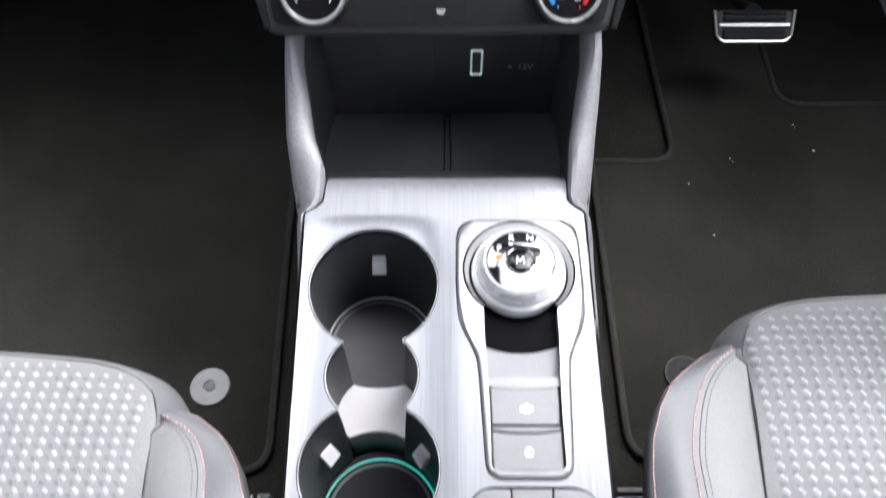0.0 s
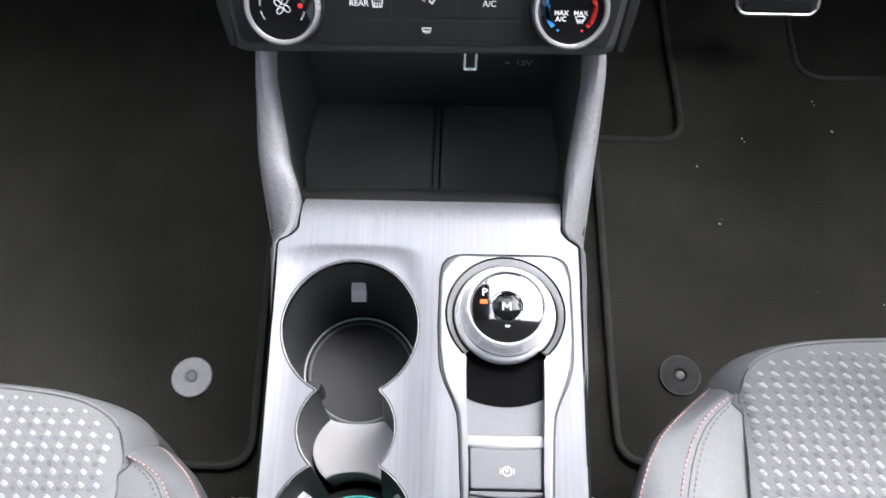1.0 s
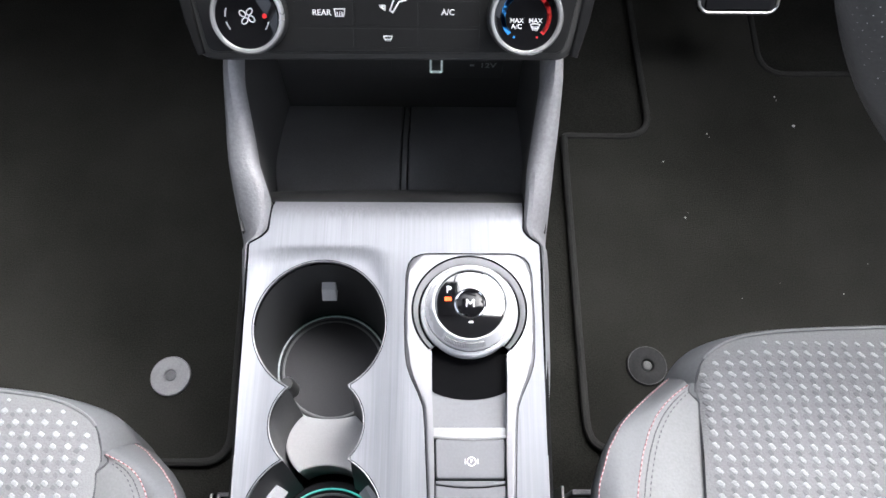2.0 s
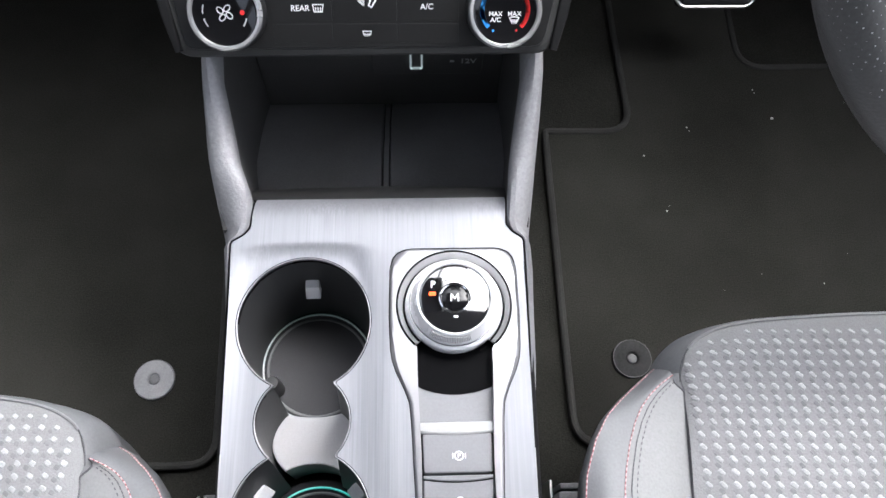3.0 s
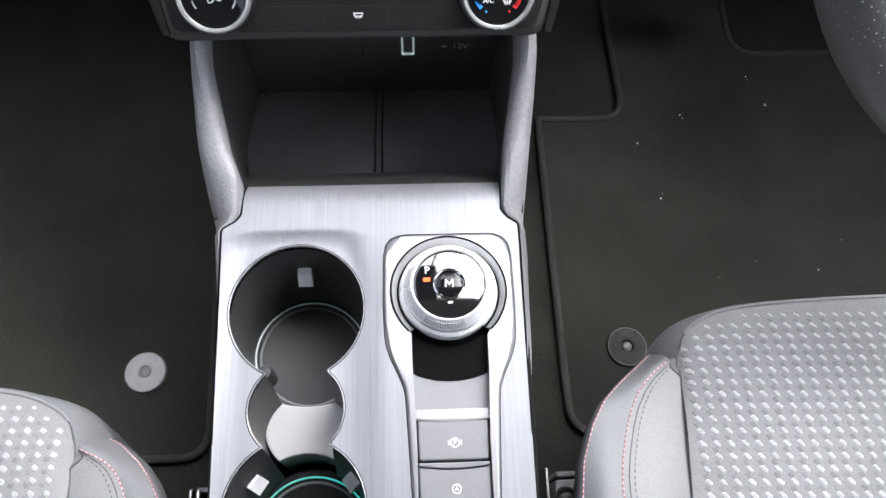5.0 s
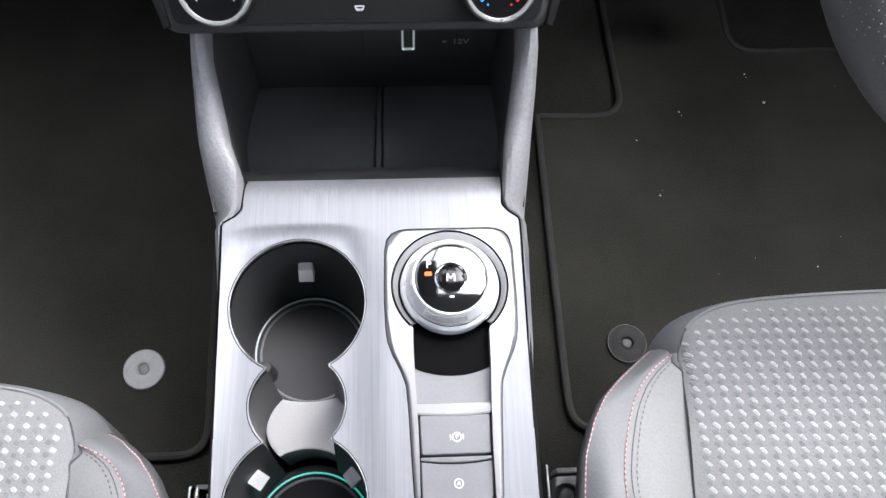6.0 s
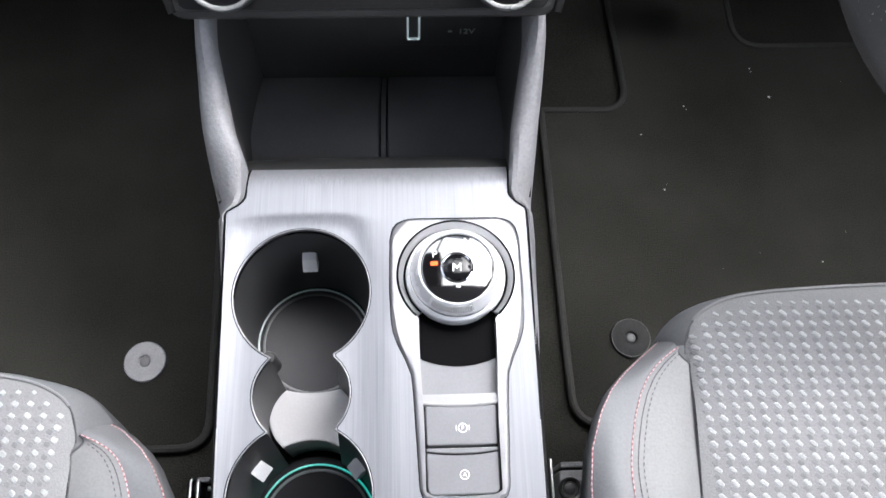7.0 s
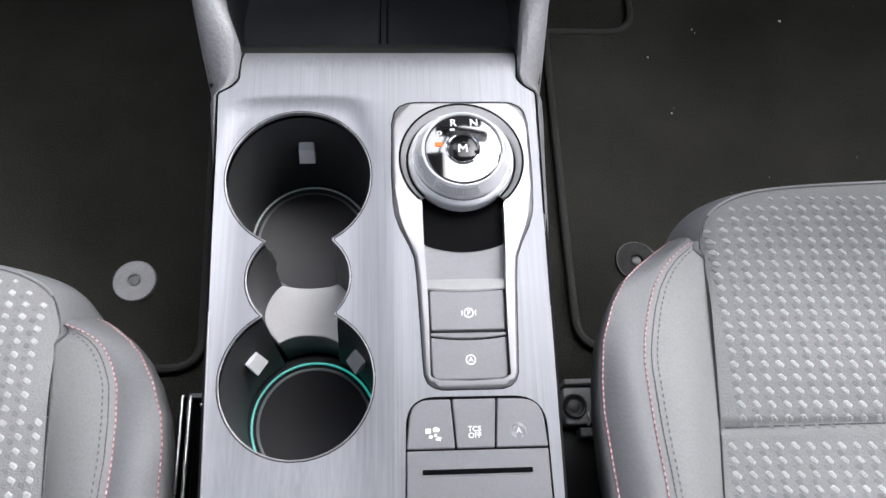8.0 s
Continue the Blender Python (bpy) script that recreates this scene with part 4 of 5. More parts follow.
        def top(px, py, pz):
            return c + U * px + V * py + N * (0.0087 + pz)
        if kind == "fan":
            bm = bmesh.new()
            for k in range(4):
                a = k * 90 + 45
                ca, sa = math.cos(radians(a)), math.sin(radians(a))
                petal = []
                for k2 in range(15):
                    w = 2 * math.pi * k2 / 14
                    u, v = 0.0026 + 0.0019 * math.cos(w), 0.0007 + 0.0013 * math.sin(w)
                    petal.append((u * ca - v * sa, u * sa + v * ca))
                line_mark(petal, 0.00032, top, bm=bm)
            part("icon", bm, WHITE, kn, "white printed fan symbol")
            bm = line_mark(arc(0, 0, 0.0115, 195, 215, 4), 0.00035, top)
            line_mark(arc(0, 0, 0.0115, 160, 180, 4), 0.00035, top, bm=bm)
            line_mark(arc(0, 0, 0.0115, -35, -15, 4), 0.00035, top, bm=bm)
            part("icon", bm, DIM, kn, "grey scale marks")
            part("icon", slab([Vector(p) for p in arc(0.0092, 0.0002, 0.0013, 0, 330, 11)], 0, 0.0003, 0, top), RED, kn, "red printed dot")
        else:
            part("icon", line_mark(arc(0, 0.0005, 0.0122, 100, 222, 22), 0.0011, top), BLUE, kn, "blue cold arc")
            part("icon", line_mark(arc(0, 0.0005, 0.0122, 80, -42, 22), 0.0011, top), RED, kn, "red hot arc")
            part("icon", slab([Vector(p) for p in arc(-0.0062, -0.0100, 0.0006, 0, 330, 9)], 0, 0.0003, 0, top), BLUE, kn)
            part("icon", slab([Vector(p) for p in arc(0.0062, -0.0100, 0.0006, 0, 330, 9)], 0, 0.0003, 0, top), RED, kn)
            lettering("lettering", "MAX", 0.0034, top, WHITE, kn, -0.0050, -0.0015)
            lettering("lettering", "A/C", 0.0034, top, WHITE, kn, -0.0050, -0.0045)
            lettering("lettering", "MAX", 0.0034, top, WHITE, kn, 0.0050, -0.0015)
            bm = line_mark([(0.0024, -0.0033), (0.0049, -0.0029), (0.0074, -0.0033), (0.0064, -0.0055), (0.0034, -0.0055)], 0.00028, top, closed=True)
            for k in (-1, 0, 1):
                line_mark([(0.0049 + k * 0.0011, -0.0044), (0.0049 + k * 0.0011, -0.0064)], 0.00026, top, bm=bm)
            part("icon", bm, WHITE, kn, "white printed symbol")


# ---- steering wheel ----
def build_wheel():
    wh = thing("steering_wheel", "black perforated leather steering wheel", "steering wheel")
    C, tilt = Vector((0.3535, 0.33, 0.51)), radians(60)
    e1, e2 = Vector((1, 0, 0)), Vector((0, math.cos(tilt), math.sin(tilt)))
    e3 = e1.cross(e2)
    R, ra, rb = 0.1685, 0.0165, 0.0180

    def rim(phi, th, k=1.0):
        out = e1 * math.cos(phi) + e2 * math.sin(phi)
        return C + out * (R + ra * k * math.cos(th)) + e3 * (rb * k * math.sin(th))
    n, m = 120, 20
    rings = [[rim(2 * math.pi * i / n, 2 * math.pi * j / m) for j in range(m)] for i in range(n)]
    part("rim", loft(rings + [rings[0]], True, (False, False)), WHEEL_LEATHER, wh)
    bm = bmesh.new()
    rnd = random.Random(11)
    for i in range(34):
        deg = 190 + 1.0 * i
        phi = radians(deg)
        for j in range(10):
            near = 24 + max(0.0, deg - 208) * 3.2
            around = 20 + 14 * (j + 0.5 * (i % 2))
            if around < near or rnd.random() < 0.18:
                continue
            th = radians(around + rnd.uniform(-1.5, 1.5))
            # pale dots painted for the glints in the holes, larger further round
            size = (0.00016 + 0.00022 * rnd.random()) * (0.8 + 0.5 * ease(40, 90, around))
            p, q = rim(phi, th, 1.004), rim(phi, th, 1.04)
            nrm = (q - p).normalized()
            t = nrm.cross(e1).normalized()
            b = nrm.cross(t)
            vs = [bm.verts.new(p + t * (size * math.cos(a)) + b * (size * math.sin(a))) for a in np.linspace(0, 2 * math.pi, 7)[:-1]]
            bm.faces.new(vs)
    tagged(part("perforation", bm, PERFORATION_GLINT, wh, "pale glints in the fine perforations"), kind="stuff")
    part("hub", revolve([(0.0, 0.012), (0.05, 0.010), (0.066, 0.002), (0.068, -0.02), (0.05, -0.05), (0.035, -0.06)], C, 40, (e1, e2, e3)), BLACK, wh)
    for a in (180, 0, 270):
        d = e1 * math.cos(radians(a)) + e2 * math.sin(radians(a))
        s = e3.cross(d)
        rings = [[C + d * r + s * w + e3 * h for w, h in ((-wd, -0.012), (wd, -0.012), (wd, 0.004), (-wd, 0.004))] for r, wd in ((0.05, 0.026), (0.10, 0.020), (0.16, 0.018))]
        part("spoke", loft(rings), BLACK, wh)
    part("column", tube([C - e3 * 0.05, C - e3 * 0.12, (0.355, 0.56, 0.51), (0.355, 0.68, 0.545)], 0.034, 20), BLACK, wh)


# ---- rear-view mirror ----
def build_mirror():
    """Unseen itself; placed so that it shows as a dark shape in the lacquer of the dial."""
    mi = thing("rear_view_mirror", "unseen black rear-view mirror, placed for its reflection in the dial", "mirror")
    a, b = Vector((0.98, -0.17, 0)).normalized(), Vector((0, -0.2, 0.98)).normalized()
    nrm = a.cross(b)
    c = Vector((0.11, 0.668, 0.965))

    def to(x, y, z):
        return c + a * x + b * y + nrm * z
    out = rounded([(-0.115, -0.034), (0.115, -0.034), (0.115, 0.034), (-0.115, 0.034)], 0.022, 6)
    part("housing", slab(out, -0.024, 0.0, 0.004, to), SATIN_BLACK, mi)
    part("glass", slab(rounded([(-0.110, -0.029), (0.110, -0.029), (0.110, 0.029), (-0.110, 0.029)], 0.018, 6), -0.001, 0.0006, 0.0, to), MIRROR, mi, "mirror glass")
    part("stem", tube([to(0.0, 0.0, -0.02), to(-0.06, 0.02, -0.03), (0.01, 0.62, 1.03), (-0.01, 0.56, 1.06)], 0.005, 10), SATIN_BLACK, mi)
    # unseen block, added only to darken part of the dial's reflection
    part("reflection_block", loft([[(x, y, z) for x, z in ((-0.10, z0), (0.022, z0), (0.030, z0 + 0.05), (-0.11, z0 + 0.05))] for y, z0 in ((0.42, 1.075), (0.55, 1.035), (0.60, 1.03))]), SATIN_BLACK, mi, "unseen dark block mirrored in the dial")


# ---- seats ----
def build_seat(sgn, x0, dy, dz, bulge, label):
    """A front seat cushion; sgn +1: its inner bolster faces -x."""
    seat = thing("car_seat", label, "car seat", group="front seats")

    def put(hx, y, z):
        return Vector((x0 - sgn * hx, y + dy, z + dz))
    BACK = -0.30
    edge = [(BACK, 0.183), (0.055, 0.179), (0.092, 0.175), (0.138, 0.1715), (0.185, 0.168), (0.21, 0.165)]
    ys = np.linspace(BACK, 0.2, 60)

    def ins(y):
        return smooth_curve(y, edge)

    # front edge, its corners softened by cutting them again and again
    if sgn > 0:
        curve = [(0, 0.2345), (0.05, 0.2342), (0.11, 0.2318), (0.138, 0.2280), (0.156, 0.2195), (0.164, 0.2100), (0.1675, 0.2010), (0.1685, 0.1930)]
    else:
        curve = [(0, 0.2345), (0.05, 0.2337), (0.11, 0.2295), (0.138, 0.2250), (0.156, 0.2160), (0.164, 0.2070), (0.1675, 0.1960), (0.1685, 0.1885)]
    for _ in range(4):
        cut = [curve[0]]
        for (ax, ay), (bx, by) in zip(curve, curve[1:]):
            cut += [(0.75 * ax + 0.25 * bx, 0.75 * ay + 0.25 * by), (0.25 * ax + 0.75 * bx, 0.25 * ay + 0.75 * by)]
        curve = cut + [curve[-1]]
    FX, FY = [p[0] for p in curve], [p[1] for p in curve]

    def front(hx):
        return float(np.interp(abs(hx), FX, FY)) + bulge

    def top(hx, y):
        f = front(hx)
        roll = max(0.0, 1 - (f - y) / 0.045)
        crease = math.exp(-((y - 0.0915) / 0.0028) ** 2) * 0.0035
        side = max(0.0, abs(hx) / 0.18 - 0.80) / 0.2
        return 0.2262 - 0.0075 * roll * roll + 0.002 * math.cos(hx * 9) - crease - 0.002 * side * side
    # insert
    rings = []
    plain = np.concatenate((np.linspace(BACK, 0.070, 46), np.linspace(0.071, 0.112, 42), np.linspace(0.117, 0.160, 9)))
    for t in list(plain) + list(np.linspace(2.04, 3.0, 24)):
        row = []
        for u in np.linspace(-1, 1, 61):
            y = t if t < 1 else 0.160 + (front(u * 0.168) - 0.160) * (t - 2)
            hx = u * float(ins(min(y, 0.205))) if y < 0.19 else u * 0.168
            row.append(put(hx, y, top(hx, y)))
        rings.append(row)
    part("insert", loft(rings, False), FABRIC, seat, "grey woven fabric panel")
    # front roll; at the corners it widens into the ends of the bolsters
    mids = ((0.0, 0.0), (0.0015, 0.0007), (0.0035, 0.004), (0.0042, 0.010), (0.003, 0.03), (-0.004, 0.10), (-0.014, 0.165))
    reach = 0.0135 if sgn > 0 else 0.0147
    tips = ((0.0, 0.0, 0.0), (0.0045, reach * 0.5, 0.008), (0.0098, reach, 0.0235), (0.0095, reach + 0.0010, 0.032), (0.007, reach, 0.045), (0.0, reach * 0.7, 0.11), (-0.014, 0.0, 0.165))
    dist = [0.0]
    for (ax, ay), (bx, by) in zip(curve, curve[1:]):
        dist.append(dist[-1] + math.hypot(bx - ax, by - ay))
    rings = [[] for _ in mids]
    stations = [(-x, y, dist[-1] - d) for (x, y), d in zip(curve, dist)][::-1] + [(x, y, dist[-1] - d) for (x, y), d in zip(curve, dist)][1:]
    for k, (hx, fy, d) in enumerate(stations):
        px, py = stations[max(0, k - 1)][:2]
        qx, qy = stations[min(len(stations) - 1, k + 1)][:2]
        nx, ny = -(qy - py), (qx - px)
        ln = math.hypot(nx, ny)
        nx, ny = nx / ln, ny / ln
        q = max(0.0, 1 - d / 0.052) ** 1.35
        way = 1 if hx > 0 else -1
        y0 = fy + bulge
        z0 = top(hx, y0)
        for row, (off, down), (ox, oy, d2) in zip(rings, mids, tips):
            row.append(put(hx + nx * off * (1 - q) + way * ox * q, y0 + ny * off * (1 - q) + oy * q, z0 - down * (1 - q) - d2 * q))
    for _ in range(2):
        soft = [rings[0]]
        for ra, rb in zip(rings, rings[1:]):
            soft += [[a.lerp(b, 0.25) for a, b in zip(ra, rb)], [a.lerp(b, 0.75) for a, b in zip(ra, rb)]]
        rings = soft + [rings[-1]]
    part("front_panel", loft(rings, False), LEATHER_DARK, seat, "grey leatherette front panel")
    line = [(put(hx, fy + bulge + 0.0005, top(hx, fy + bulge) + 0.0004), d) for hx, fy, d in stations]
    part("piping", tube([p for p, d in line if d > 0.022], 0.0010, 6), LEATHER, seat, "grey piping")
    for corner in (line[:len(line) // 2], line[len(line) // 2:]):
        part("seam", tube([p for p, d in corner if d < 0.024], 0.0005, 5), THREAD_GREY, seat, "dark seam")
    # bolsters
    if sgn > 0:
        r1 = [(BACK, 0.203), (0.0, 0.209), (0.07, 0.2126), (0.084, 0.2140), (0.103, 0.2148), (0.121, 0.2150), (0.129, 0.2143), (0.1413, 0.2115), (0.156, 0.2070), (0.168, 0.2020), (0.178, 0.1960),
              (0.186, 0.1890), (0.192, 0.1818), (0.1975, 0.1733)]
        r2 = [(BACK, 0.226), (0.0, 0.230), (0.066, 0.2358), (0.082, 0.2368), (0.100, 0.2379), (0.118, 0.2370), (0.138, 0.2342), (0.158, 0.2270), (0.172, 0.2184), (0.1834, 0.2066), (0.197, 0.1900),
              (0.202, 0.1835), (0.207, 0.1775)]
    else:
        r1 = [(BACK, 0.200), (0.0, 0.203), (0.05, 0.206), (0.108, 0.2089), (0.124, 0.2093), (0.144, 0.2078), (0.162, 0.2050), (0.170, 0.2020), (0.176, 0.1993), (0.183, 0.1948), (0.1885, 0.1892),
              (0.1925, 0.1824), (0.1968, 0.1725)]
        r2 = [(BACK, 0.226), (0.0, 0.229), (0.05, 0.2305), (0.108, 0.2315), (0.131, 0.2314), (0.146, 0.2295), (0.164, 0.2232), (0.1785, 0.2141), (0.190, 0.2035), (0.196, 0.1955), (0.202, 0.1883), (0.2072, 0.1780)]
    yy = np.concatenate((np.linspace(BACK, 0.10, 40), np.linspace(0.108, 0.1968, 44)))
    slant = np.array([0.0100 * ease(0.13, 0.1968, y) for y in yy])
    A, B, I = smooth_curve(yy, r1, 900), smooth_curve(yy + slant, r2, 900), smooth_curve(yy, edge)
    H = B + np.array([0.0012 + 0.0035 * ease(0.175, 0.05, y) for y in yy])
    tip = np.array([ease(0.208, 0.10, y) for y in yy])
    for side in (1, -1):
        inner_rows, top_rows, out_rows = [], [], []
        for k, y in enumerate(yy):
            i, a, b, h, q = I[k], A[k], B[k], H[k], tip[k]
            i += 0.80 * max(0.0, a - i) * ease(0.1860, 0.1985, y)
            a, b, h = max(a, i + 0.0008), max(b, i + 0.0016), max(h, i + 0.0024)
            z0, z1, z2 = 0.2225 - 0.002 * (1 - q), 0.2225 + 0.014 * q, 0.2305 - 0.0325 * max(0.0, (y + slant[k] - 0.16) / 0.0465) ** 1.6
            inner_rows.append([put(side * (i + (a - i) * s), y, z0 + (z1 - z0) * (s * (1.7 - 0.7 * s)) + (0.003 * q * math.sin(math.pi * s))) for s in np.linspace(0, 1, 9)])
            top_rows.append([put(side * (a + (b - a) * s), y + slant[k] * s, z1 + (z2 - z1) * s * s + 0.0028 * q * math.sin(math.pi * s)) for s in np.linspace(0, 1, 9)])
            prof = [(b, z2), (b + (h - b) * 0.45, z2 - 0.0008), (b + (h - b) * 0.85, z2 - 0.0030), (h, z2 - 0.0085), (h - 0.001, z2 - 0.020), (max(i, h - 0.012), z2 - 0.05), (max(i - 0.01, h - 0.032), 0.13), (max(i - 0.02, h - 0.055), 0.055)]
            out_rows.append([put(side * hx, y + slant[k], z) for hx, z in prof])
        for rows_ in (inner_rows, top_rows):
            end = rows_[-1]
            for fwd, down in ((0.0008, 0.0008), (0.0012, 0.003), (0.0014, 0.010)):
                rows_.append([p + Vector((0, fwd, -down)) for p in end])
        part("bolster_inner", loft(inner_rows, False), LEATHER, seat, "light grey leatherette bolster panel")
        part("bolster_top", loft(top_rows, False), LEATHER_DARK, seat, "blue-grey leatherette bolster strip")
        part("bolster_side", loft(out_rows, False), LEATHER_DARK, seat, "grey leatherette bolster side")
        gusset = [[put(side * hx, y, z - 0.0006 * j) for hx, z in ((0.1655, 0.2198), (0.1690, 0.2196), (0.1720, 0.2186), (0.1745, 0.2160))] for j, y in enumerate((0.1820, 0.1880, 0.1930, 0.1970, 0.1995))]
        part("gusset", loft(gusset, False), LEATHER_DARK, seat)
        # seams
        part("seam", tube([r[0] + Vector((0, 0, 0.0004)) for r in inner_rows if r[0].y > -0.29], 0.0006, 5), THREAD_GREY, seat, "dark seam")

        def beside(rows, d):
            """A line on the inner panel, d metres in from its outer edge."""
            out = []
            for r in rows:
                w = (r[8] - r[0]).length
                s = max(0.0, 1 - d / max(w, 1e-6)) * 8
                k = min(7, int(s))
                out.append(r[k].lerp(r[k + 1], s - k))
            return out
        for rows, idx, mat, name, pitch, ln in ((top_rows, 0, THREAD_RED, "stitching", 0.0032, 0.0017), (top_rows, 8, THREAD_RED, "stitching", 0.0032, 0.0017),
                                                (inner_rows, 0.0040, THREAD_GREY, "stitching", 0.0030, 0.0025),
                                                (inner_rows, 0.0072, THREAD_GREY, "stitching", 0.0036, 0.0016)):
            if mat is THREAD_GREY:
                line = [p + Vector((0, 0, 0.0002)) for p in beside(rows[:-5], idx)]
            else:
                line = [r[idx] + Vector((0, 0, 0.0005)) for r in rows if r[idx].z > 0.0][:-3]
            bm = bmesh.new()
            walked, nxt = 0.0, 0.0
            for p, q in zip(line, line[1:]):
                L = (q - p).length
                while nxt < walked + L:
                    s = (nxt - walked) / max(L, 1e-6)
                    c, d = p.lerp(q, s), (q - p).normalized()
                    tube([c - d * ln / 2, c, c + d * ln / 2], 0.00038 if mat is THREAD_RED else 0.00032, 5, False, bm)
                    nxt += pitch
                walked += L
            part(name, bm, mat, seat, "red stitching" if mat is THREAD_RED else "dark stitching")
            if mat is THREAD_RED:
                part("seam", tube([p - Vector((0, 0, 0.0003)) for p in line], 0.0003, 5), SEAM_RED, seat, "red seam")
    # raised pale checks of the weave
    bm, shade = bmesh.new(), bmesh.new()
    rnd = random.Random(7)
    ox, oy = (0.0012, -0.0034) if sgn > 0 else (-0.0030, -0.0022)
    px, py, shift, y = (0.00815, 0.0072, 0.0, 0.2324) if sgn > 0 else (0.0084, 0.0070, -0.001, 0.229)
    while y > -0.2:
        if abs(y - 0.0915) > 0.0040:
            cols = int(0.178 / px)
            for c in range(-cols, cols + 1):
                hx = c * px + shift * (1 if c > 0 else -1)
                lim = 0.168 if y > 0.15 else float(ins(y))
                room = front(hx) - 0.0038 - y
                if abs(hx) > lim - 0.0038 or room < 0:
                    continue
                fade = min(1.0, room / 0.020 + 0.62)
                a = radians((48 if sgn > 0 else 32) + rnd.uniform(-6, 6)) * sgn
                w, h = (0.0026 if sgn > 0 else 0.0022) * fade * rnd.uniform(0.92, 1.06), (0.0016 if sgn > 0 else 0.0017) * fade * rnd.uniform(0.90, 1.06)
                ring = [(-w, -h * 0.55), (-w * 0.6, -h), (w * 0.75, -h), (w, -h * 0.6), (w, h * 0.55), (w * 0.6, h), (-w * 0.75, h), (-w, h * 0.6)]
                turned = [(qx * math.cos(a) - qy * math.sin(a), qx * math.sin(a) + qy * math.cos(a)) for qx, qy in ring]
                yc = y - (0.026 * (0.1635 - hx) if sgn > 0 else 0.0)
                rings = [[put(hx + gx * k, yc + gy * k, top(hx + gx, yc + gy) + up * fade) for gx, gy in turned] for k, up in ((1.0, -0.0002), (0.82, 0.00035), (0.5, 0.00055))]
                loft(rings, True, (False, True), bm)
                # darker offset copy: dark threads, with each dimple's shade put into the colour
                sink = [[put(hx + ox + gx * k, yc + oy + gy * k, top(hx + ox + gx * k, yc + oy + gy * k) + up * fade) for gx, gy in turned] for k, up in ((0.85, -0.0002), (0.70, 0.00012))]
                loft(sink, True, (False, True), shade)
        y -= py
    tagged(part("weave", shade, WEAVE_DARK, seat, "darker threads and shaded dimples of the weave"), kind="stuff")
    tagged(part("weave", bm, WEAVE, seat, "raised pale checks of the weave"), kind="stuff")
    part("seam", tube([put(hx, 0.0915, top(hx, 0.0915) + 0.0002) for hx in np.linspace(-0.172, 0.172, 40)], 0.0006, 5), THREAD_GREY, seat, "cross seam")
    part("base", box(-0.16, 0.16, -0.30, 0.17, 0.0, 0.10, 0.006, 0.02, lambda x, y, z: put(x, y, z * 1.5 - dz if z <= 0 else z)), BLACK, seat, "black seat base")
    # unseen backrest, leaning to the rear, added to block light from behind
    rings = []
    for t, wd, th in ((0.0, 0.19, 0.03), (0.05, 0.215, 0.055), (0.4, 0.225, 0.06), (0.8, 0.205, 0.055), (0.96, 0.17, 0.045), (1.0, 0.14, 0.02)):
        yc, zc = -0.34 - 0.17 * t, 0.17 + 0.60 * t
        outline = rounded([(-wd, -th), (wd, -th), (wd, th), (-wd, th)], th * 0.8, 4)
        rings.append([put(p.x, yc + p.y, zc + 0.25 * p.y) for p in outline])
    part("backrest", loft(rings), LEATHER, seat, "unseen grey leatherette backrest")
    return seat


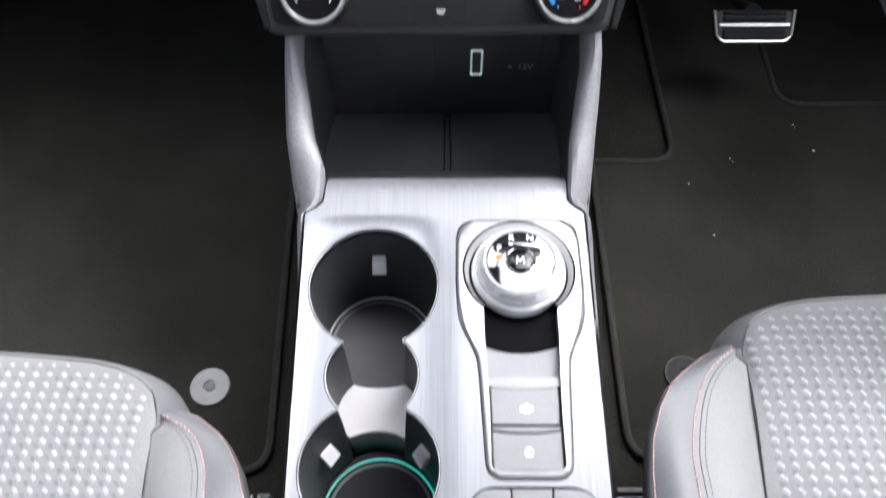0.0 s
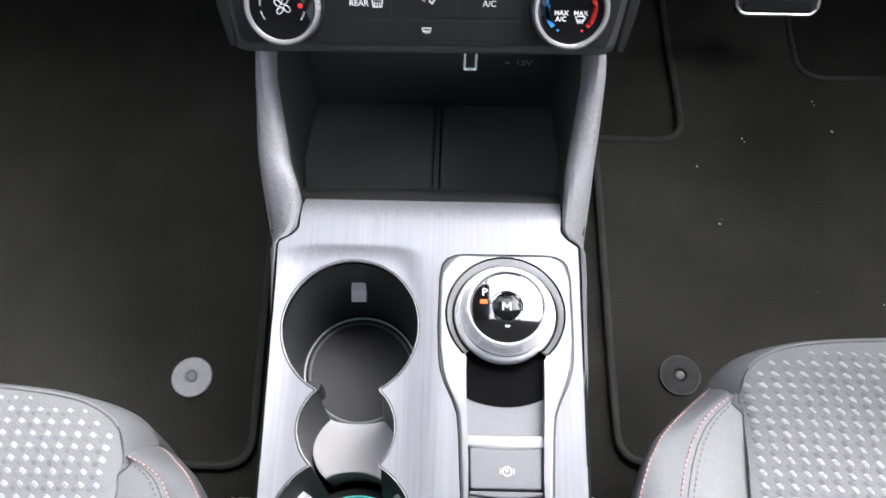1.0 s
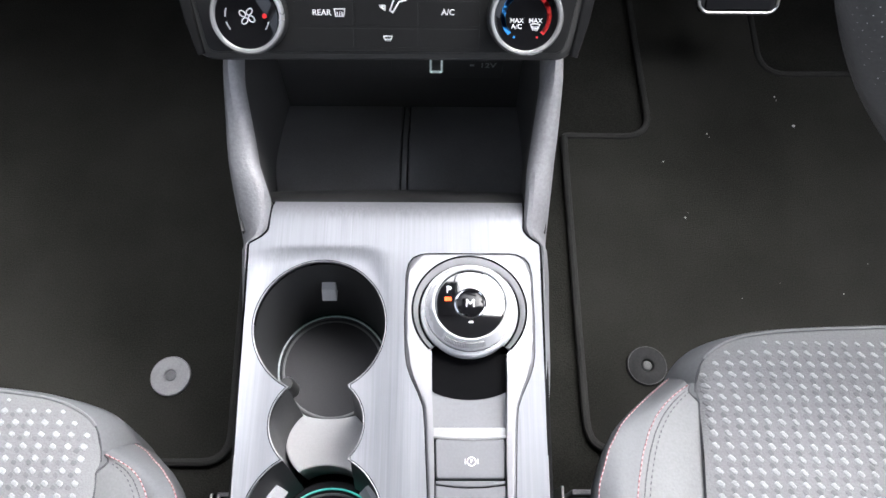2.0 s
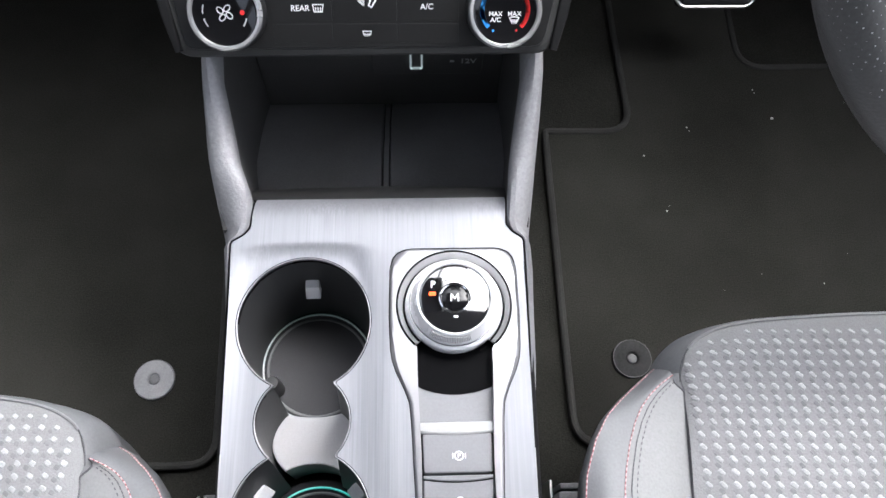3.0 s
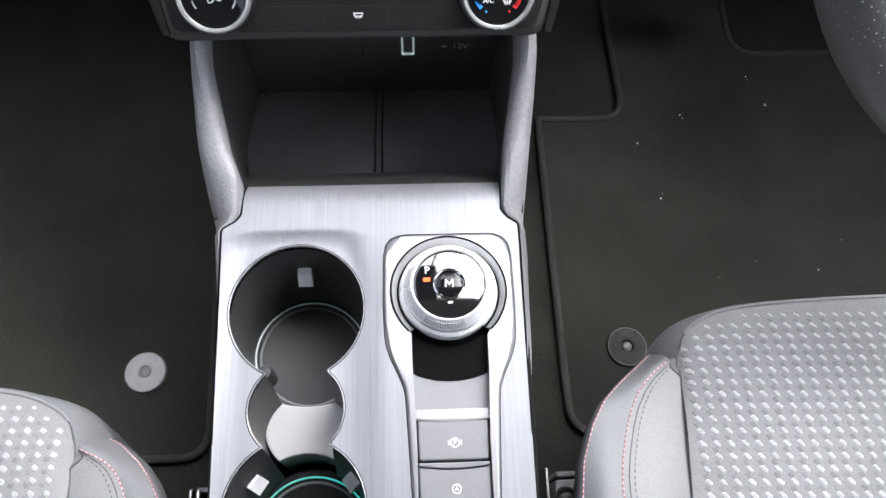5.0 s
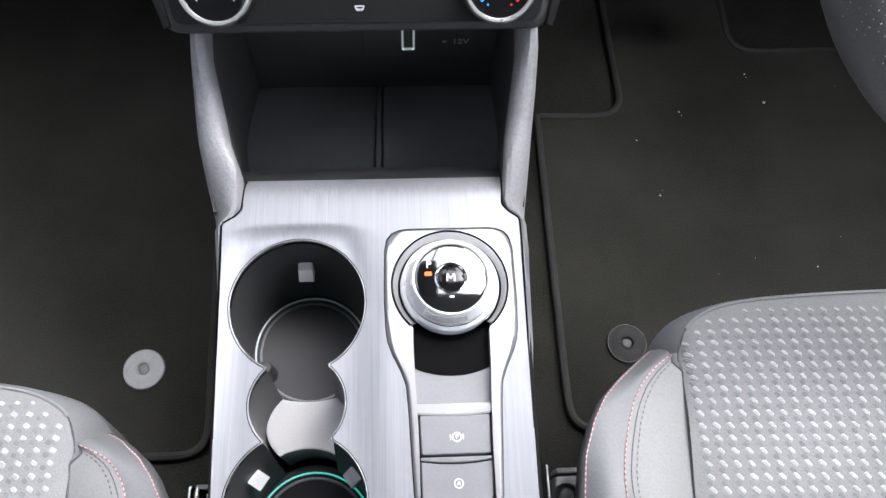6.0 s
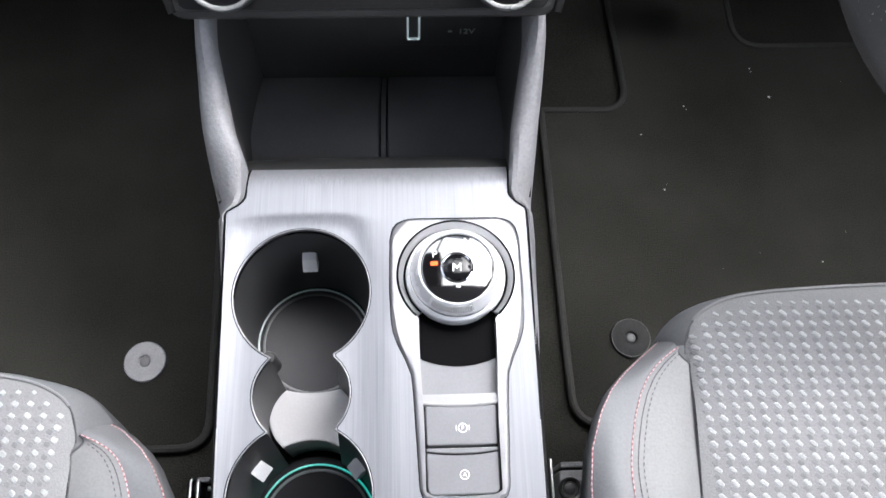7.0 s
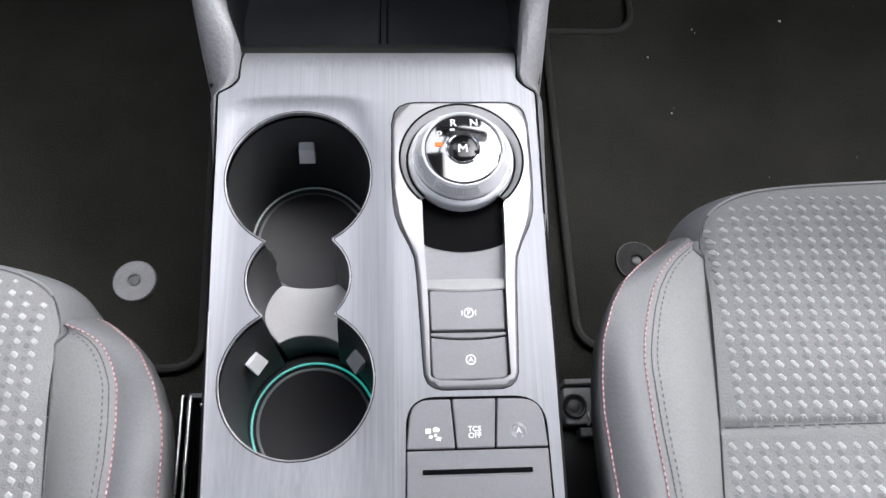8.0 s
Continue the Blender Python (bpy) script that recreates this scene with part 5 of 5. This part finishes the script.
def build_rails():
    """Ends of the seat rails, low in the gaps beside the console."""
    right = thing("seat_rail", "black steel driver seat rail with a round bolt", "seat rail", group="seat rails")
    part("channel", box(0.1300, 0.1620, -0.30, 0.1180, -0.006, 0.040, 0.002, 0.003), STEEL, right)
    part("plate", box(0.1335, 0.1640, 0.1185, 0.1465, -0.006, 0.0540, 0.0015, 0.003), BRACKET, right, "grey steel end plate")
    part("flange", box(0.1345, 0.1640, 0.1478, 0.1522, -0.006, 0.0570, 0.0012, 0.0015), BRACKET, right, "grey steel flange")
    part("bolt", revolve([(0.0092, 0.0535), (0.0092, 0.0560), (0.0084, 0.0572), (0.0068, 0.0566), (0.0060, 0.0546), (0.0044, 0.0545), (0.0040, 0.0552), (0.0030, 0.0554), (0.0, 0.0554)], (0.1412, 0.1320, 0), 32), SATIN_BLACK, right, "round black bolt")
    part("clip", tube([(0.1505, 0.1270, 0.0548), (0.1515, 0.1215, 0.0552), (0.1500, 0.1175, 0.0548)], 0.0009, 8), ALUMINIUM, right, "bright wire clip")
    part("lug", box(0.1440, 0.1620, 0.1100, 0.1165, 0.036, 0.0530, 0.001, 0.0015), BRACKET, right)
    part("guide", box(0.1262, 0.1286, 0.0300, 0.1550, -0.006, 0.0570, 0.0007, 0.001), ALUMINIUM, right, "thin bright guide strip")
    left = thing("seat_rail", "glossy black passenger seat rail with bright edges", "seat rail", group="seat rails")
    rings = []
    for y, drop in ((0.1496, 0.006), (0.1480, 0.001), (0.14, 0.0), (0.05, 0.0), (-0.30, 0.0)):
        rings.append([Vector((x, y, z - drop)) for x, z in ((-0.1530, -0.006), (-0.1530, 0.0420), (-0.1515, 0.0438), (-0.1495, 0.0430), (-0.1485, 0.0370), (-0.1472, 0.0370), (-0.1462, 0.0425), (-0.1445, 0.0438),
                                                            (-0.1430, 0.0422), (-0.1410, 0.0330), (-0.1365, 0.0300), (-0.1350, -0.006))])
    part("channel", loft(rings), GLOSS, left)
    for x, thick in ((-0.1506, 0.0011), (-0.1446, 0.0016)):
        part("edge", tube([(x, 0.1494, 0.0410), (x, 0.1484, 0.0430), (x, 0.1460, 0.0434), (x, 0.05, 0.0434), (x, -0.28, 0.0434)], thick, 10), ALUMINIUM, left, "bright rounded edge")
    part("plate", box(-0.1462, -0.1362, 0.1472, 0.1506, -0.006, 0.0440, 0.0006, 0.001), BRACKET, left, "grey steel end plate")
    part("pin", tube([(-0.1372, 0.1440, 0.0400), (-0.1368, 0.1410, 0.0405)], 0.0012, 8), ALUMINIUM, left, "small bright pin")


build_setting()
build_floor_things()
build_console()
build_selector()
build_switches()
build_climate()
build_wheel()
build_mirror()
build_seat(1, 0.355, 0.0, 0.0, 0.0, "grey fabric driver seat cushion with red stitching")
build_seat(-1, -0.3375, -0.042, 0.0, 0.004, "grey fabric passenger seat cushion with red stitching")
build_rails()
